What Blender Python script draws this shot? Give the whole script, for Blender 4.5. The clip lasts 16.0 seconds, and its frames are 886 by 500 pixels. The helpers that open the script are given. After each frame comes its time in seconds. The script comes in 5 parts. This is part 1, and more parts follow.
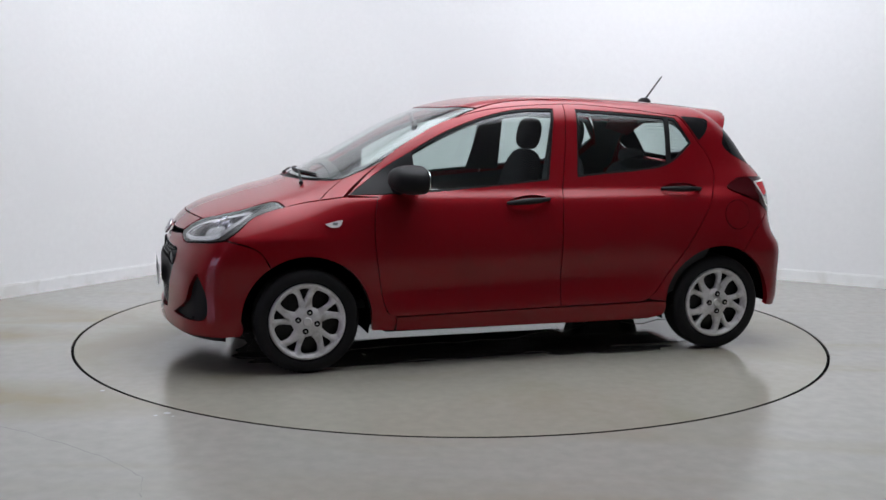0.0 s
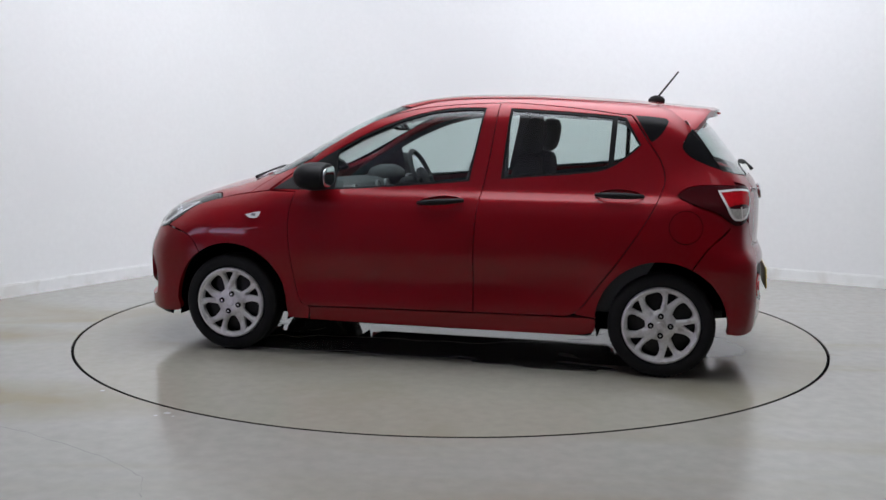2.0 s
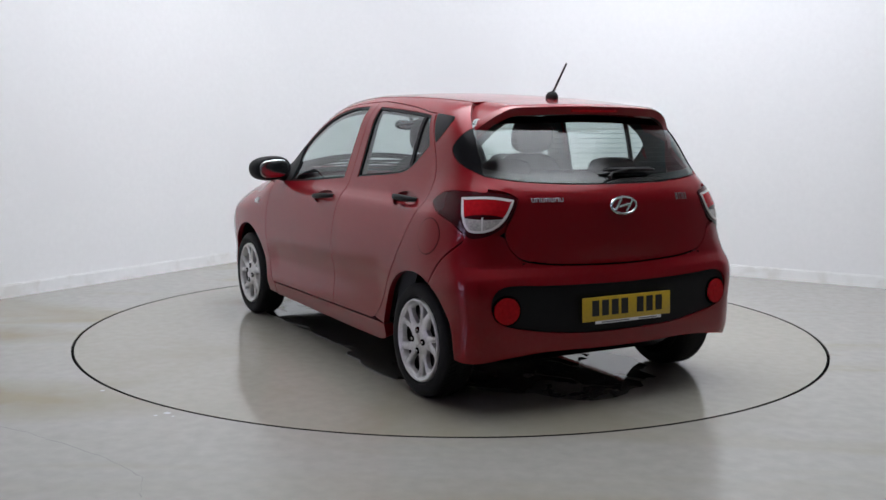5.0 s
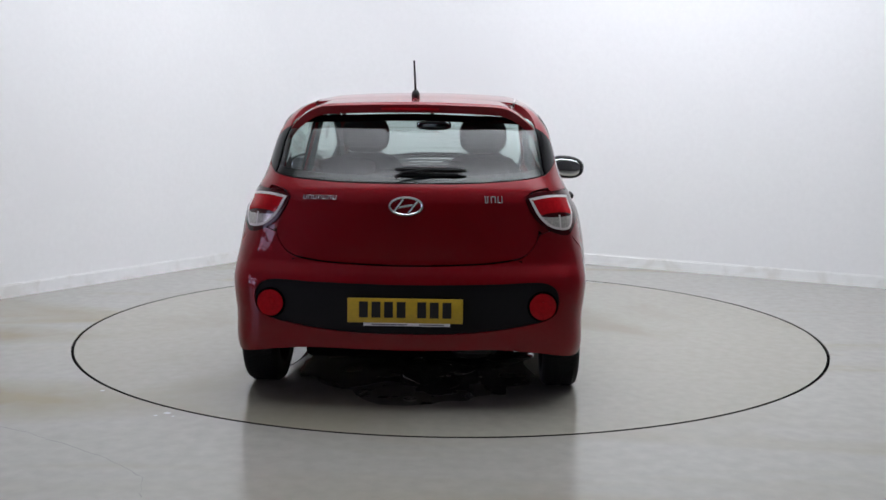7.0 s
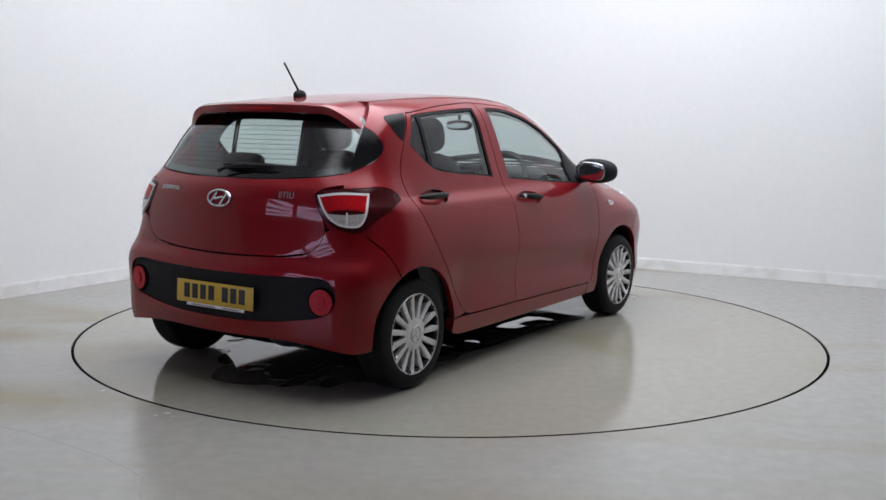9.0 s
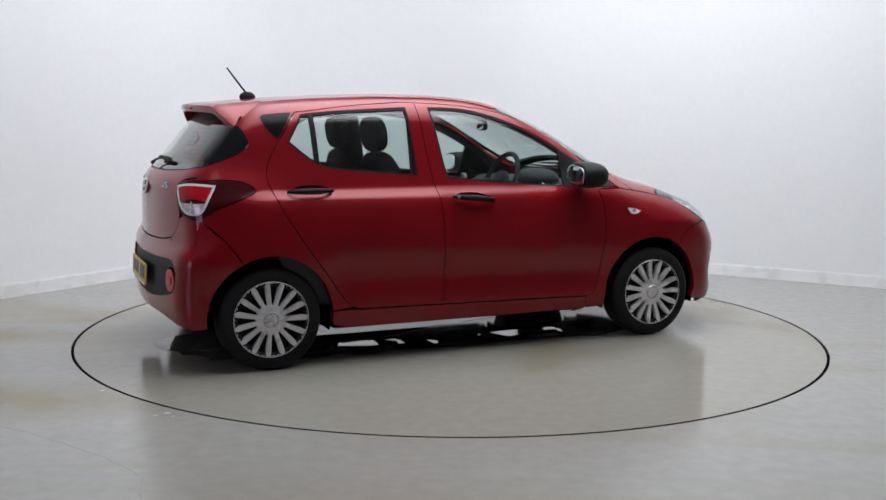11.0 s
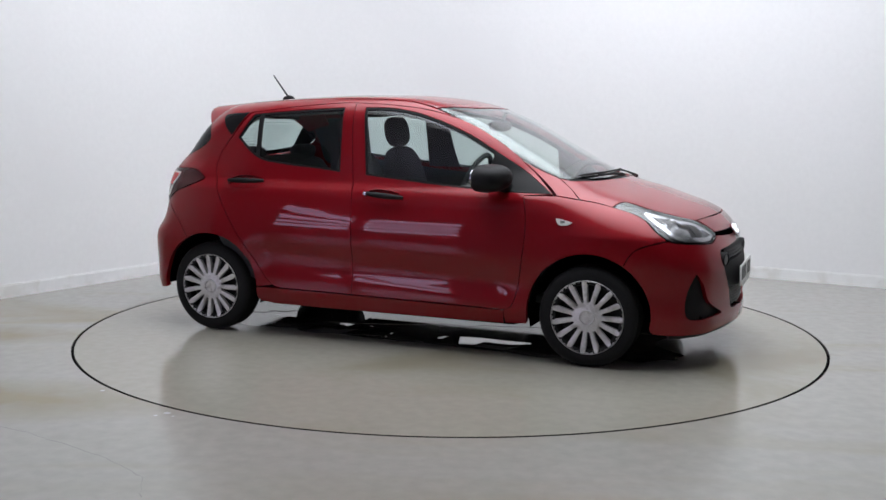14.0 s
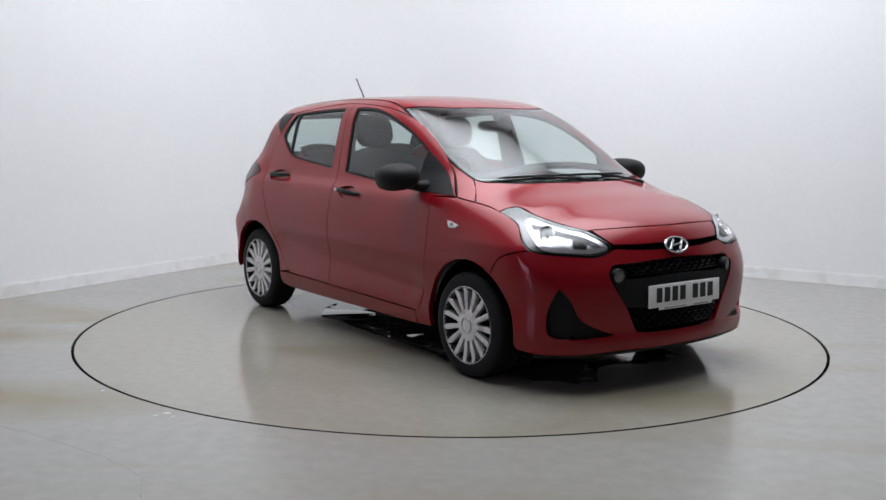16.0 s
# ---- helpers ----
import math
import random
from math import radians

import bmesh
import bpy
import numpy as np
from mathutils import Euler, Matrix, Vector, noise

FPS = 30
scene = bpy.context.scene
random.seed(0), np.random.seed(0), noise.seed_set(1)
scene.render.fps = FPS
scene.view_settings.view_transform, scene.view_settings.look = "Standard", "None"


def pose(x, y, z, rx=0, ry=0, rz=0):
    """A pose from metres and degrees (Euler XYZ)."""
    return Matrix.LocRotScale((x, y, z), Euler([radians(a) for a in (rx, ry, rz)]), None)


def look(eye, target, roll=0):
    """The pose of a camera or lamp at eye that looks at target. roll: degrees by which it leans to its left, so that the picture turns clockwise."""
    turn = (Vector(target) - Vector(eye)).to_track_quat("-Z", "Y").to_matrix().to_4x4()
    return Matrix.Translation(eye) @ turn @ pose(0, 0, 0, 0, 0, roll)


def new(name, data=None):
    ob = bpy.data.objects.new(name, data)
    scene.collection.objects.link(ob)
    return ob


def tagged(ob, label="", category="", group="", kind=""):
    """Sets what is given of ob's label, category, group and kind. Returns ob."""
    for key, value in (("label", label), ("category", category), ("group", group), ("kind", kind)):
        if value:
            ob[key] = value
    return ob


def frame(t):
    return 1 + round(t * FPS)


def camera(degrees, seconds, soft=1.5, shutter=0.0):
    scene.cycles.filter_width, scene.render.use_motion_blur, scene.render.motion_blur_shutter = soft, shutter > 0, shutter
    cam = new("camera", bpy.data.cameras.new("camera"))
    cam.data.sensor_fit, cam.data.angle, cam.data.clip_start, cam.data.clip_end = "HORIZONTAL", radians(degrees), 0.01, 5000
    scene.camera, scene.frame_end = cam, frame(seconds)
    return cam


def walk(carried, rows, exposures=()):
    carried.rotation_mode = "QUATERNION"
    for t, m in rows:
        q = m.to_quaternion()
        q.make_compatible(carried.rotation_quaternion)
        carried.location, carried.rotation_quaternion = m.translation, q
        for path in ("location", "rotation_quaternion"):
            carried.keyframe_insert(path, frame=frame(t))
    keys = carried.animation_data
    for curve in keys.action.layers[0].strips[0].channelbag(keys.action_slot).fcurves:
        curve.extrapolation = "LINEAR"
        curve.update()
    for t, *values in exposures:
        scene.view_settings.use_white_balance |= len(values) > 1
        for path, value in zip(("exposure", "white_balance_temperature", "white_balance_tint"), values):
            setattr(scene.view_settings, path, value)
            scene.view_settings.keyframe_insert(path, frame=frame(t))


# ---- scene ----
from mathutils.geometry import delaunay_2d_cdt

cam = camera(46.71, 16.0)
EYE = (0.0, -6.394, 1.325)
PAN, TILT, ROLL = -0.422, -7.401, 0.536
aim = Vector((math.sin(radians(PAN)) * math.cos(radians(TILT)), math.cos(radians(PAN)) * math.cos(radians(TILT)), math.sin(radians(TILT))))
view = look(EYE, Vector(EYE) + 5 * aim, ROLL)
walk(cam, [(0.0, view), (16.0, view)], exposures=[(0.0, 0.0), (16.0, 0.0)])

# ---- light ----
world = bpy.data.worlds.new("studio")
scene.world = world
world.use_nodes = True
world.node_tree.nodes["Background"].inputs[0].default_value = (0.02, 0.02, 0.02, 1)
# ---- materials ----
def material(name, colour, rough=0.5, metal=0.0, coat=0.0, grain=0.0, grain_size=60.0, bump=0.0, stain=None, stain_size=1.5, spec=0.5, coat_rough=0.03, stretch=None):
    m = bpy.data.materials.new(name)
    m.use_nodes = True
    nt = m.node_tree
    b = nt.nodes["Principled BSDF"]
    b.inputs["Base Color"].default_value = (*colour, 1)
    b.inputs["Roughness"].default_value = rough
    b.inputs["Metallic"].default_value = metal
    b.inputs["Coat Weight"].default_value = coat
    b.inputs["Coat Roughness"].default_value = coat_rough
    b.inputs["Coat IOR"].default_value = 1.42
    b.inputs["Specular IOR Level"].default_value = spec
    if grain or bump or stain:
        tc = nt.nodes.new("ShaderNodeTexCoord")
        fine = nt.nodes.new("ShaderNodeTexNoise")
        fine.inputs["Scale"].default_value = grain_size
        fine.inputs["Detail"].default_value = 5
        nt.links.new(tc.outputs["Object"], fine.inputs["Vector"])
        last = None
        if grain:
            mr = nt.nodes.new("ShaderNodeMapRange")
            mr.inputs["From Min"].default_value, mr.inputs["From Max"].default_value = 0.3, 0.7
            mr.inputs["To Min"].default_value, mr.inputs["To Max"].default_value = 1 - grain, 1 + grain
            nt.links.new(fine.outputs["Fac"], mr.inputs["Value"])
            mul = nt.nodes.new("ShaderNodeVectorMath")
            mul.operation = "SCALE"
            mul.inputs[0].default_value = colour
            nt.links.new(mr.outputs[0], mul.inputs["Scale"])
            last = mul.outputs[0]
            rr = nt.nodes.new("ShaderNodeMapRange")
            rr.inputs["To Min"].default_value, rr.inputs["To Max"].default_value = rough * 0.8, min(1, rough * 1.2)
            nt.links.new(fine.outputs["Fac"], rr.inputs["Value"])
            nt.links.new(rr.outputs[0], b.inputs["Roughness"])
        if stain:
            big = nt.nodes.new("ShaderNodeTexNoise")
            big.inputs["Scale"].default_value = stain_size
            big.inputs["Detail"].default_value = 4
            big.inputs["Distortion"].default_value = 0.6
            nt.links.new(tc.outputs["Object"], big.inputs["Vector"])
            if stretch:
                mp = nt.nodes.new("ShaderNodeMapping")
                mp.inputs["Scale"].default_value = stretch
                nt.links.new(tc.outputs["Object"], mp.inputs["Vector"])
                nt.links.new(mp.outputs[0], big.inputs["Vector"])
            ramp = nt.nodes.new("ShaderNodeMapRange")
            ramp.inputs["From Min"].default_value, ramp.inputs["From Max"].default_value = 0.48, 0.72
            ramp.interpolation_type = "SMOOTHSTEP"
            nt.links.new(big.outputs["Fac"], ramp.inputs["Value"])
            mix = nt.nodes.new("ShaderNodeMix")
            mix.data_type = "RGBA"
            mix.inputs["A"].default_value = (*colour, 1)
            mix.inputs["B"].default_value = (*stain, 1)
            if last:
                nt.links.new(last, mix.inputs["A"])
            nt.links.new(ramp.outputs[0], mix.inputs["Factor"])
            last = mix.outputs["Result"]
        if last:
            nt.links.new(last, b.inputs["Base Color"])
        if bump:
            bp = nt.nodes.new("ShaderNodeBump")
            bp.inputs["Strength"].default_value = bump
            bp.inputs["Distance"].default_value = 0.002
            nt.links.new(fine.outputs["Fac"], bp.inputs["Height"])
            nt.links.new(bp.outputs[0], b.inputs["Normal"])
    return m


def glass(name, tint, rough=0.0, gloss=1.0):
    """A thin pane: what lies behind shows through, tinted, under a clear gloss."""
    m = bpy.data.materials.new(name)
    m.use_nodes = True
    nt = m.node_tree
    nt.nodes.remove(nt.nodes["Principled BSDF"])
    tr, gl, fr, mx, pw, ma = (nt.nodes.new(k) for k in ("ShaderNodeBsdfTransparent", "ShaderNodeBsdfGlossy", "ShaderNodeLayerWeight", "ShaderNodeMixShader", "ShaderNodeMath", "ShaderNodeMath"))
    tr.inputs["Color"].default_value = (*tint, 1)
    gl.inputs["Roughness"].default_value = rough
    gl.inputs["Color"].default_value = (gloss, gloss, gloss, 1)
    fr.inputs["Blend"].default_value = 0.5
    pw.operation, ma.operation = "POWER", "MULTIPLY_ADD"
    pw.inputs[1].default_value = 4.5
    ma.inputs[1].default_value, ma.inputs[2].default_value = 0.9, 0.065
    nt.links.new(fr.outputs["Facing"], pw.inputs[0])
    nt.links.new(pw.outputs[0], ma.inputs[0])
    nt.links.new(ma.outputs[0], mx.inputs[0])
    nt.links.new(tr.outputs[0], mx.inputs[1])
    nt.links.new(gl.outputs[0], mx.inputs[2])
    nt.links.new(mx.outputs[0], nt.nodes["Material Output"].inputs[0])
    return m


def glowing(name, colour, strength):
    m = bpy.data.materials.new(name)
    m.use_nodes = True
    b = m.node_tree.nodes["Principled BSDF"]
    b.inputs["Base Color"].default_value = (0.8, 0.8, 0.8, 1)
    b.inputs["Emission Color"].default_value = (*colour, 1)
    b.inputs["Emission Strength"].default_value = strength
    return m


PAINT = material("red_paint", (0.218, 0.0023, 0.0074), 0.44, 0.30, 0.85, spec=0.08, coat_rough=0.015, grain=0.08, grain_size=900, stain=(0.200, 0.0021, 0.0066), stain_size=2.0)
BLACK = material("black_plastic", (0.012, 0.012, 0.013), 0.55, spec=0.15, grain=0.2, grain_size=300, bump=0.25)
GLOSS_BLACK = material("gloss_black", (0.008, 0.008, 0.009), 0.15, spec=0.14)
DARK = material("underside_black", (0.0035, 0.0035, 0.0035), 0.95, spec=0.0, grain=0.3, grain_size=40)
RUBBER = material("tyre_rubber", (0.010, 0.010, 0.0105), 0.7, spec=0.2, grain=0.25, grain_size=90, bump=0.4)
SILVER = material("silver_wheel_paint", (0.66, 0.65, 0.65), 0.36, 0.35, 0.3, grain=0.10, grain_size=120, stain=(0.40, 0.38, 0.36), stain_size=14)
STEEL = material("dark_steel", (0.014, 0.013, 0.013), 0.5, 0.5, grain=0.4, grain_size=60)
CHROME = material("chrome", (0.68, 0.68, 0.70), 0.15, 0.95, grain=0.05, grain_size=80)
REFLECTOR = material("lamp_reflector", (0.50, 0.51, 0.52), 0.18, 0.9, grain=0.2, grain_size=60, bump=0.5)
LAMP_GREY = material("lamp_bezel_grey", (0.20, 0.205, 0.21), 0.35, 0.2, grain=0.1, grain_size=80)
LAMP_WHITE = material("lamp_white_frame", (0.75, 0.72, 0.71), 0.3)
LAMP_RED = material("red_lens", (0.46, 0.008, 0.014), 0.05, spec=0.16, grain=0.15, grain_size=60)
LAMP_DARK = material("dark_red_lens", (0.045, 0.003, 0.005), 0.15, 0.0, 0.3, spec=0.2)
LAMP_CLEAR = material("clear_ribbed_lens", (0.62, 0.59, 0.56), 0.18, 0.2, 1.0, grain=0.25, grain_size=110, bump=0.8)
CLEAR = glass("lamp_cover", (0.95, 0.96, 0.97))
PANE = glass("window_glass_tint", (0.74, 0.82, 0.80))
REAR_PANE = glass("rear_glass_tint", (0.70, 0.78, 0.76))
MIRROR = material("mirror", (0.85, 0.87, 0.88), 0.02, 1.0)
CLOTH = material("dark_seat_cloth", (0.032, 0.033, 0.036), 0.9, grain=0.35, grain_size=250, bump=0.5)
TRIM = material("dark_interior_plastic", (0.055, 0.058, 0.061), 0.7, spec=0.1, grain=0.2, grain_size=180, bump=0.3)
LINING = material("pale_headliner", (0.42, 0.42, 0.41), 0.95, grain=0.1, grain_size=200)
YELLOW = material("yellow_plate", (0.62, 0.42, 0.035), 0.35, grain=0.06, grain_size=50)
PLATE_WHITE = material("white_plate", (0.84, 0.84, 0.84), 0.35, grain=0.05, grain_size=50)
INK = material("plate_ink", (0.012, 0.012, 0.013), 0.45)
WALL = material("white_wall_paint", (0.80, 0.80, 0.805), 0.75, grain=0.015, grain_size=25, bump=0.08, stain=(0.785, 0.785, 0.79), stain_size=0.9)
SKIRT = material("white_gloss_skirting", (0.82, 0.82, 0.82), 0.4, grain=0.03, grain_size=12, stain=(0.72, 0.71, 0.69), stain_size=5)
FLOOR = material("grey_painted_concrete", (0.290, 0.281, 0.258), 0.22, grain=0.05, grain_size=14, bump=0.03, stain=(0.245, 0.218, 0.150), stain_size=0.9, stretch=(0.35, 1.2, 1.0))


def broad_stain(m, colour, spots_):
    """Wide worn stains with soft uneven edges: centre and reach of each."""
    nt = m.node_tree
    b = nt.nodes["Principled BSDF"]
    tc, noise_ = nt.nodes.new("ShaderNodeTexCoord"), nt.nodes.new("ShaderNodeTexNoise")
    noise_.inputs["Scale"].default_value = 2.2
    noise_.inputs["Detail"].default_value = 5
    nt.links.new(tc.outputs["Object"], noise_.inputs["Vector"])
    for cx, cy, rx, ry in spots_:
        mp, gr, mul, mix = (nt.nodes.new(k) for k in ("ShaderNodeMapping", "ShaderNodeTexGradient", "ShaderNodeMath", "ShaderNodeMix"))
        mp.vector_type, gr.gradient_type, mul.operation, mix.data_type = "TEXTURE", "SPHERICAL", "MULTIPLY", "RGBA"
        mp.inputs["Location"].default_value = (cx, cy, 0)
        mp.inputs["Scale"].default_value = (rx, ry, 1)
        nt.links.new(tc.outputs["Object"], mp.inputs["Vector"])
        nt.links.new(mp.outputs[0], gr.inputs["Vector"])
        nt.links.new(gr.outputs["Fac"], mul.inputs[0])
        nt.links.new(noise_.outputs["Fac"], mul.inputs[1])
        scale_ = nt.nodes.new("ShaderNodeMath")
        scale_.operation, scale_.use_clamp = "MULTIPLY", True
        scale_.inputs[1].default_value = 2.6
        nt.links.new(mul.outputs[0], scale_.inputs[0])
        old = b.inputs["Base Color"].links[0].from_socket
        nt.links.new(old, mix.inputs["A"])
        mix.inputs["B"].default_value = (*colour, 1)
        nt.links.new(scale_.outputs[0], mix.inputs["Factor"])
        nt.links.new(mix.outputs["Result"], b.inputs["Base Color"])


broad_stain(FLOOR, (0.215, 0.188, 0.118), ((-2.9, -0.35, 1.0, 0.34), (-2.1, -1.75, 1.1, 0.42), (-3.6, -1.2, 0.8, 0.5), (2.9, -1.5, 0.7, 0.3)))
DISC = material("turntable_grey_paint", (0.282, 0.269, 0.229), 0.12, grain=0.05, grain_size=16, bump=0.03, stain=(0.235, 0.214, 0.160), stain_size=0.8)
# shade and reflection under the car, put into a darker, glossier deck colour
CAR_SHADE = material("car_shade_paint", (0.115, 0.107, 0.088), 0.06, grain=0.15, grain_size=7, stain=(0.17, 0.16, 0.135), stain_size=3.0)
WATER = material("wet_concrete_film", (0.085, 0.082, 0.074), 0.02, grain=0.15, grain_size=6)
DAYLIGHT = glowing("daylit_glazing", (0.82, 0.74, 1.14), 3.6)


def softbox_cloth(name, colour, peak, least, half_x, half_y):
    """A lit diffuser, brightest in the middle where the lamps sit behind it."""
    m = glowing(name, colour, peak)
    nt = m.node_tree
    tc, sep = nt.nodes.new("ShaderNodeTexCoord"), nt.nodes.new("ShaderNodeSeparateXYZ")
    nt.links.new(tc.outputs["Object"], sep.inputs[0])
    fall = []
    for axis, half in (("X", half_x), ("Y", half_y)):
        a, b, c = (nt.nodes.new("ShaderNodeMath") for _ in range(3))
        a.operation, b.operation, c.operation = "DIVIDE", "MULTIPLY", "SUBTRACT"
        a.inputs[1].default_value = half
        nt.links.new(sep.outputs[axis], a.inputs[0])
        nt.links.new(a.outputs[0], b.inputs[0])
        nt.links.new(a.outputs[0], b.inputs[1])
        c.inputs[0].default_value = 1.0
        c.use_clamp = True
        nt.links.new(b.outputs[0], c.inputs[1])
        fall.append(c)
    p, q = nt.nodes.new("ShaderNodeMath"), nt.nodes.new("ShaderNodeMath")
    p.operation, q.operation = "MULTIPLY", "MULTIPLY_ADD"
    nt.links.new(fall[0].outputs[0], p.inputs[0])
    nt.links.new(fall[1].outputs[0], p.inputs[1])
    nt.links.new(p.outputs[0], q.inputs[0])
    q.inputs[1].default_value, q.inputs[2].default_value = peak - least, least
    nt.links.new(q.outputs[0], nt.nodes["Principled BSDF"].inputs["Emission Strength"])
    return m


LIGHT = softbox_cloth("softbox_cloth", (0.93, 0.97, 1.04), 6.9, 0.40, 3.15, 2.75)
CURTAIN = material("grey_backwall_paint", (0.19, 0.19, 0.195), 0.85, grain=0.15, grain_size=8, bump=0.1)
CEILING = material("white_ceiling_paint", (0.72, 0.72, 0.72), 0.85, grain=0.04, grain_size=6, bump=0.1)
def rounded(pts, closed=True, gap=0.014):
    """A smooth line through the points; a point given twice is a corner."""
    pts = [Vector(p) for p in pts]
    n, out = len(pts), []
    for i in range(n if closed else n - 1):
        p0, p1, p2, p3 = (pts[(i + k) % n] if closed else pts[min(max(i + k, 0), n - 1)] for k in (-1, 0, 1, 2))
        d = (p2 - p1).length
        if d < 1e-6:
            continue
        t1 = Vector((0, 0)) if (p1 - p0).length < 1e-6 else (p2 - p0) * (d / ((p2 - p1).length + (p1 - p0).length))
        t2 = Vector((0, 0)) if (p3 - p2).length < 1e-6 else (p3 - p1) * (d / ((p2 - p1).length + (p3 - p2).length))
        if t1.length == 0:
            t1 = (p2 - p1) * 1.5 - t2 * 0.5
        if t2.length == 0:
            t2 = (p2 - p1) * 1.5 - t1 * 0.5
        m = max(1, int(d / gap))
        for k in range(m):
            t = k / m
            out.append(p1 * (1 + 2 * t) * (1 - t) ** 2 + t1 * t * (1 - t) ** 2 + p2 * t * t * (3 - 2 * t) + t2 * t * t * (t - 1))
    if not closed:
        out.append(pts[-1])
    return np.array([tuple(p) for p in out])


def inside(q, loops):
    ins = np.zeros(len(q), bool)
    for lp in loops:
        a, b = lp, np.roll(lp, -1, 0)
        for (x1, y1), (x2, y2) in zip(a, b):
            if y1 != y2:
                ins ^= ((y1 > q[:, 1]) != (y2 > q[:, 1])) & (q[:, 0] < (x2 - x1) * (q[:, 1] - y1) / (y2 - y1) + x1)
    return ins


def inset(lp, d):
    """The loop, drawn in by d."""
    if d == 0:
        return lp
    e = np.roll(lp, -1, 0) - np.roll(lp, 1, 0)
    nrm = np.stack([-e[:, 1], e[:, 0]], 1) / np.maximum(np.linalg.norm(e, axis=1, keepdims=True), 1e-9)
    x, y = lp[:, 0], lp[:, 1]
    area = np.sum(x * np.roll(y, -1) - y * np.roll(x, -1))
    return lp + nrm * d * (1 if area > 0 else -1)


def fill(outline, holes, grid):
    """Triangles over a shape with holes: points, triangles, border loops."""
    loops = [np.asarray(outline)] + [np.asarray(h) for h in holes]
    flat, edges, starts = [], [], []
    for lp in loops:
        s = len(flat)
        starts.append(s)
        flat += [tuple(p) for p in lp]
        edges += [(s + i, s + (i + 1) % len(lp)) for i in range(len(lp))]
    lo, hi = loops[0].min(0), loops[0].max(0)
    gx, gy = np.meshgrid(np.arange(lo[0], hi[0], grid), np.arange(lo[1], hi[1], grid * 0.87))
    gx[1::2] += grid / 2
    q = np.stack([gx.ravel(), gy.ravel()], 1)
    q = q[inside(q, loops)]
    border = np.array(flat)
    if len(q):
        d = np.min(np.linalg.norm(q[:, None] - border[None], axis=2), axis=1)
        q = q[d > grid * 0.45]
    pts = [Vector(p) for p in flat] + [Vector(p) for p in q]
    v, _, f, ov, _, _ = delaunay_2d_cdt(pts, edges, [], 0, 1e-7)
    V = np.array([tuple(p) for p in v])
    F = np.array([t for t in f if len(t) == 3])
    F = F[inside(V[F].mean(1), loops)]
    a, b, c = V[F[:, 0]], V[F[:, 1]], V[F[:, 2]]
    turn = (b[:, 0] - a[:, 0]) * (c[:, 1] - a[:, 1]) - (b[:, 1] - a[:, 1]) * (c[:, 0] - a[:, 0])
    F = F[np.abs(turn) > 1e-10]
    turn = turn[np.abs(turn) > 1e-10]
    F[turn < 0] = F[turn < 0][:, ::-1]
    # border edges: those used by one triangle alone
    E = np.concatenate([F[:, [0, 1]], F[:, [1, 2]], F[:, [2, 0]]])
    used = set(map(tuple, E))
    rim = np.array([e for e in map(tuple, E) if (e[1], e[0]) not in used])
    return V, F, rim


def mesh_of(name, verts, faces, material, normals=None):
    me = bpy.data.meshes.new(name)
    me.from_pydata([tuple(map(float, v)) for v in verts], [], [tuple(map(int, f)) for f in faces])
    me.materials.append(material)
    if normals is not None:
        me.normals_split_custom_set_from_vertices([tuple(map(float, n)) for n in normals])
    return me


def link(name, me, parent=None, label=""):
    ob = new(name, me)
    ob.parent = parent
    return tagged(ob, label)


def part(name, bm, material, parent, label="", smooth=True):
    """Link a bmesh as one mesh under a thing or a part."""
    me = bpy.data.meshes.new(name)
    bmesh.ops.recalc_face_normals(bm, faces=bm.faces[:])
    bm.to_mesh(me)
    bm.free()
    me.materials.append(material)
    if smooth:
        me.shade_smooth()
        me.set_sharp_from_angle(angle=radians(35))
    else:
        me.shade_flat()
    return link(name, me, parent, label)


SCALE = {"left": (1, 1), "top": (1, 1), "front": (1, 1), "rear": (1, 1), "rail": (1, 0.62), "bow": (0.9, 1), "stern": (0.9, 1)}


def skin_mesh(kind, outline, holes=(), off=0.0, depth=0.014, gap=0.0023, grid=0.028):
    """Verts, faces and normals of a panel that lies on the skin, with its edges turned in."""
    s = np.array(SCALE[kind])
    V, F, rim = fill(inset(np.asarray(outline) * s, gap), [inset(np.asarray(h) * s, -gap) for h in holes], grid)
    o, d = ray_grid(kind, V / s)
    P, ok = meet(o, d)
    F = F[ok[F].all(1)]
    N = slope(P)
    P = P + N * off
    a = np.cross(P[F[:, 1]] - P[F[:, 0]], P[F[:, 2]] - P[F[:, 0]])
    flip = np.sum(a * N[F].sum(1), 1) < 0
    if flip.mean() > 0.5:
        F, rim = F[:, ::-1], rim[:, ::-1]
    verts, faces, normals = [P], [F], [N]
    if depth:
        n = len(P)
        e = P[rim[:, 1]] - P[rim[:, 0]]
        m = N[rim].sum(1)
        out = np.cross(e, m)
        out /= np.maximum(np.linalg.norm(out, axis=1, keepdims=True), 1e-9)
        k = len(rim)
        for col, back in ((0, 0), (1, 0), (1, 1), (0, 1)):
            verts.append(P[rim[:, col]] - N[rim[:, col]] * depth * back)
            normals.append(out)
        i = np.arange(k)
        faces.append(np.stack([n + i, n + 3 * k + i, n + 2 * k + i], 1))
        faces.append(np.stack([n + i, n + 2 * k + i, n + k + i], 1))
    return np.concatenate(verts), np.concatenate(faces), np.concatenate(normals)


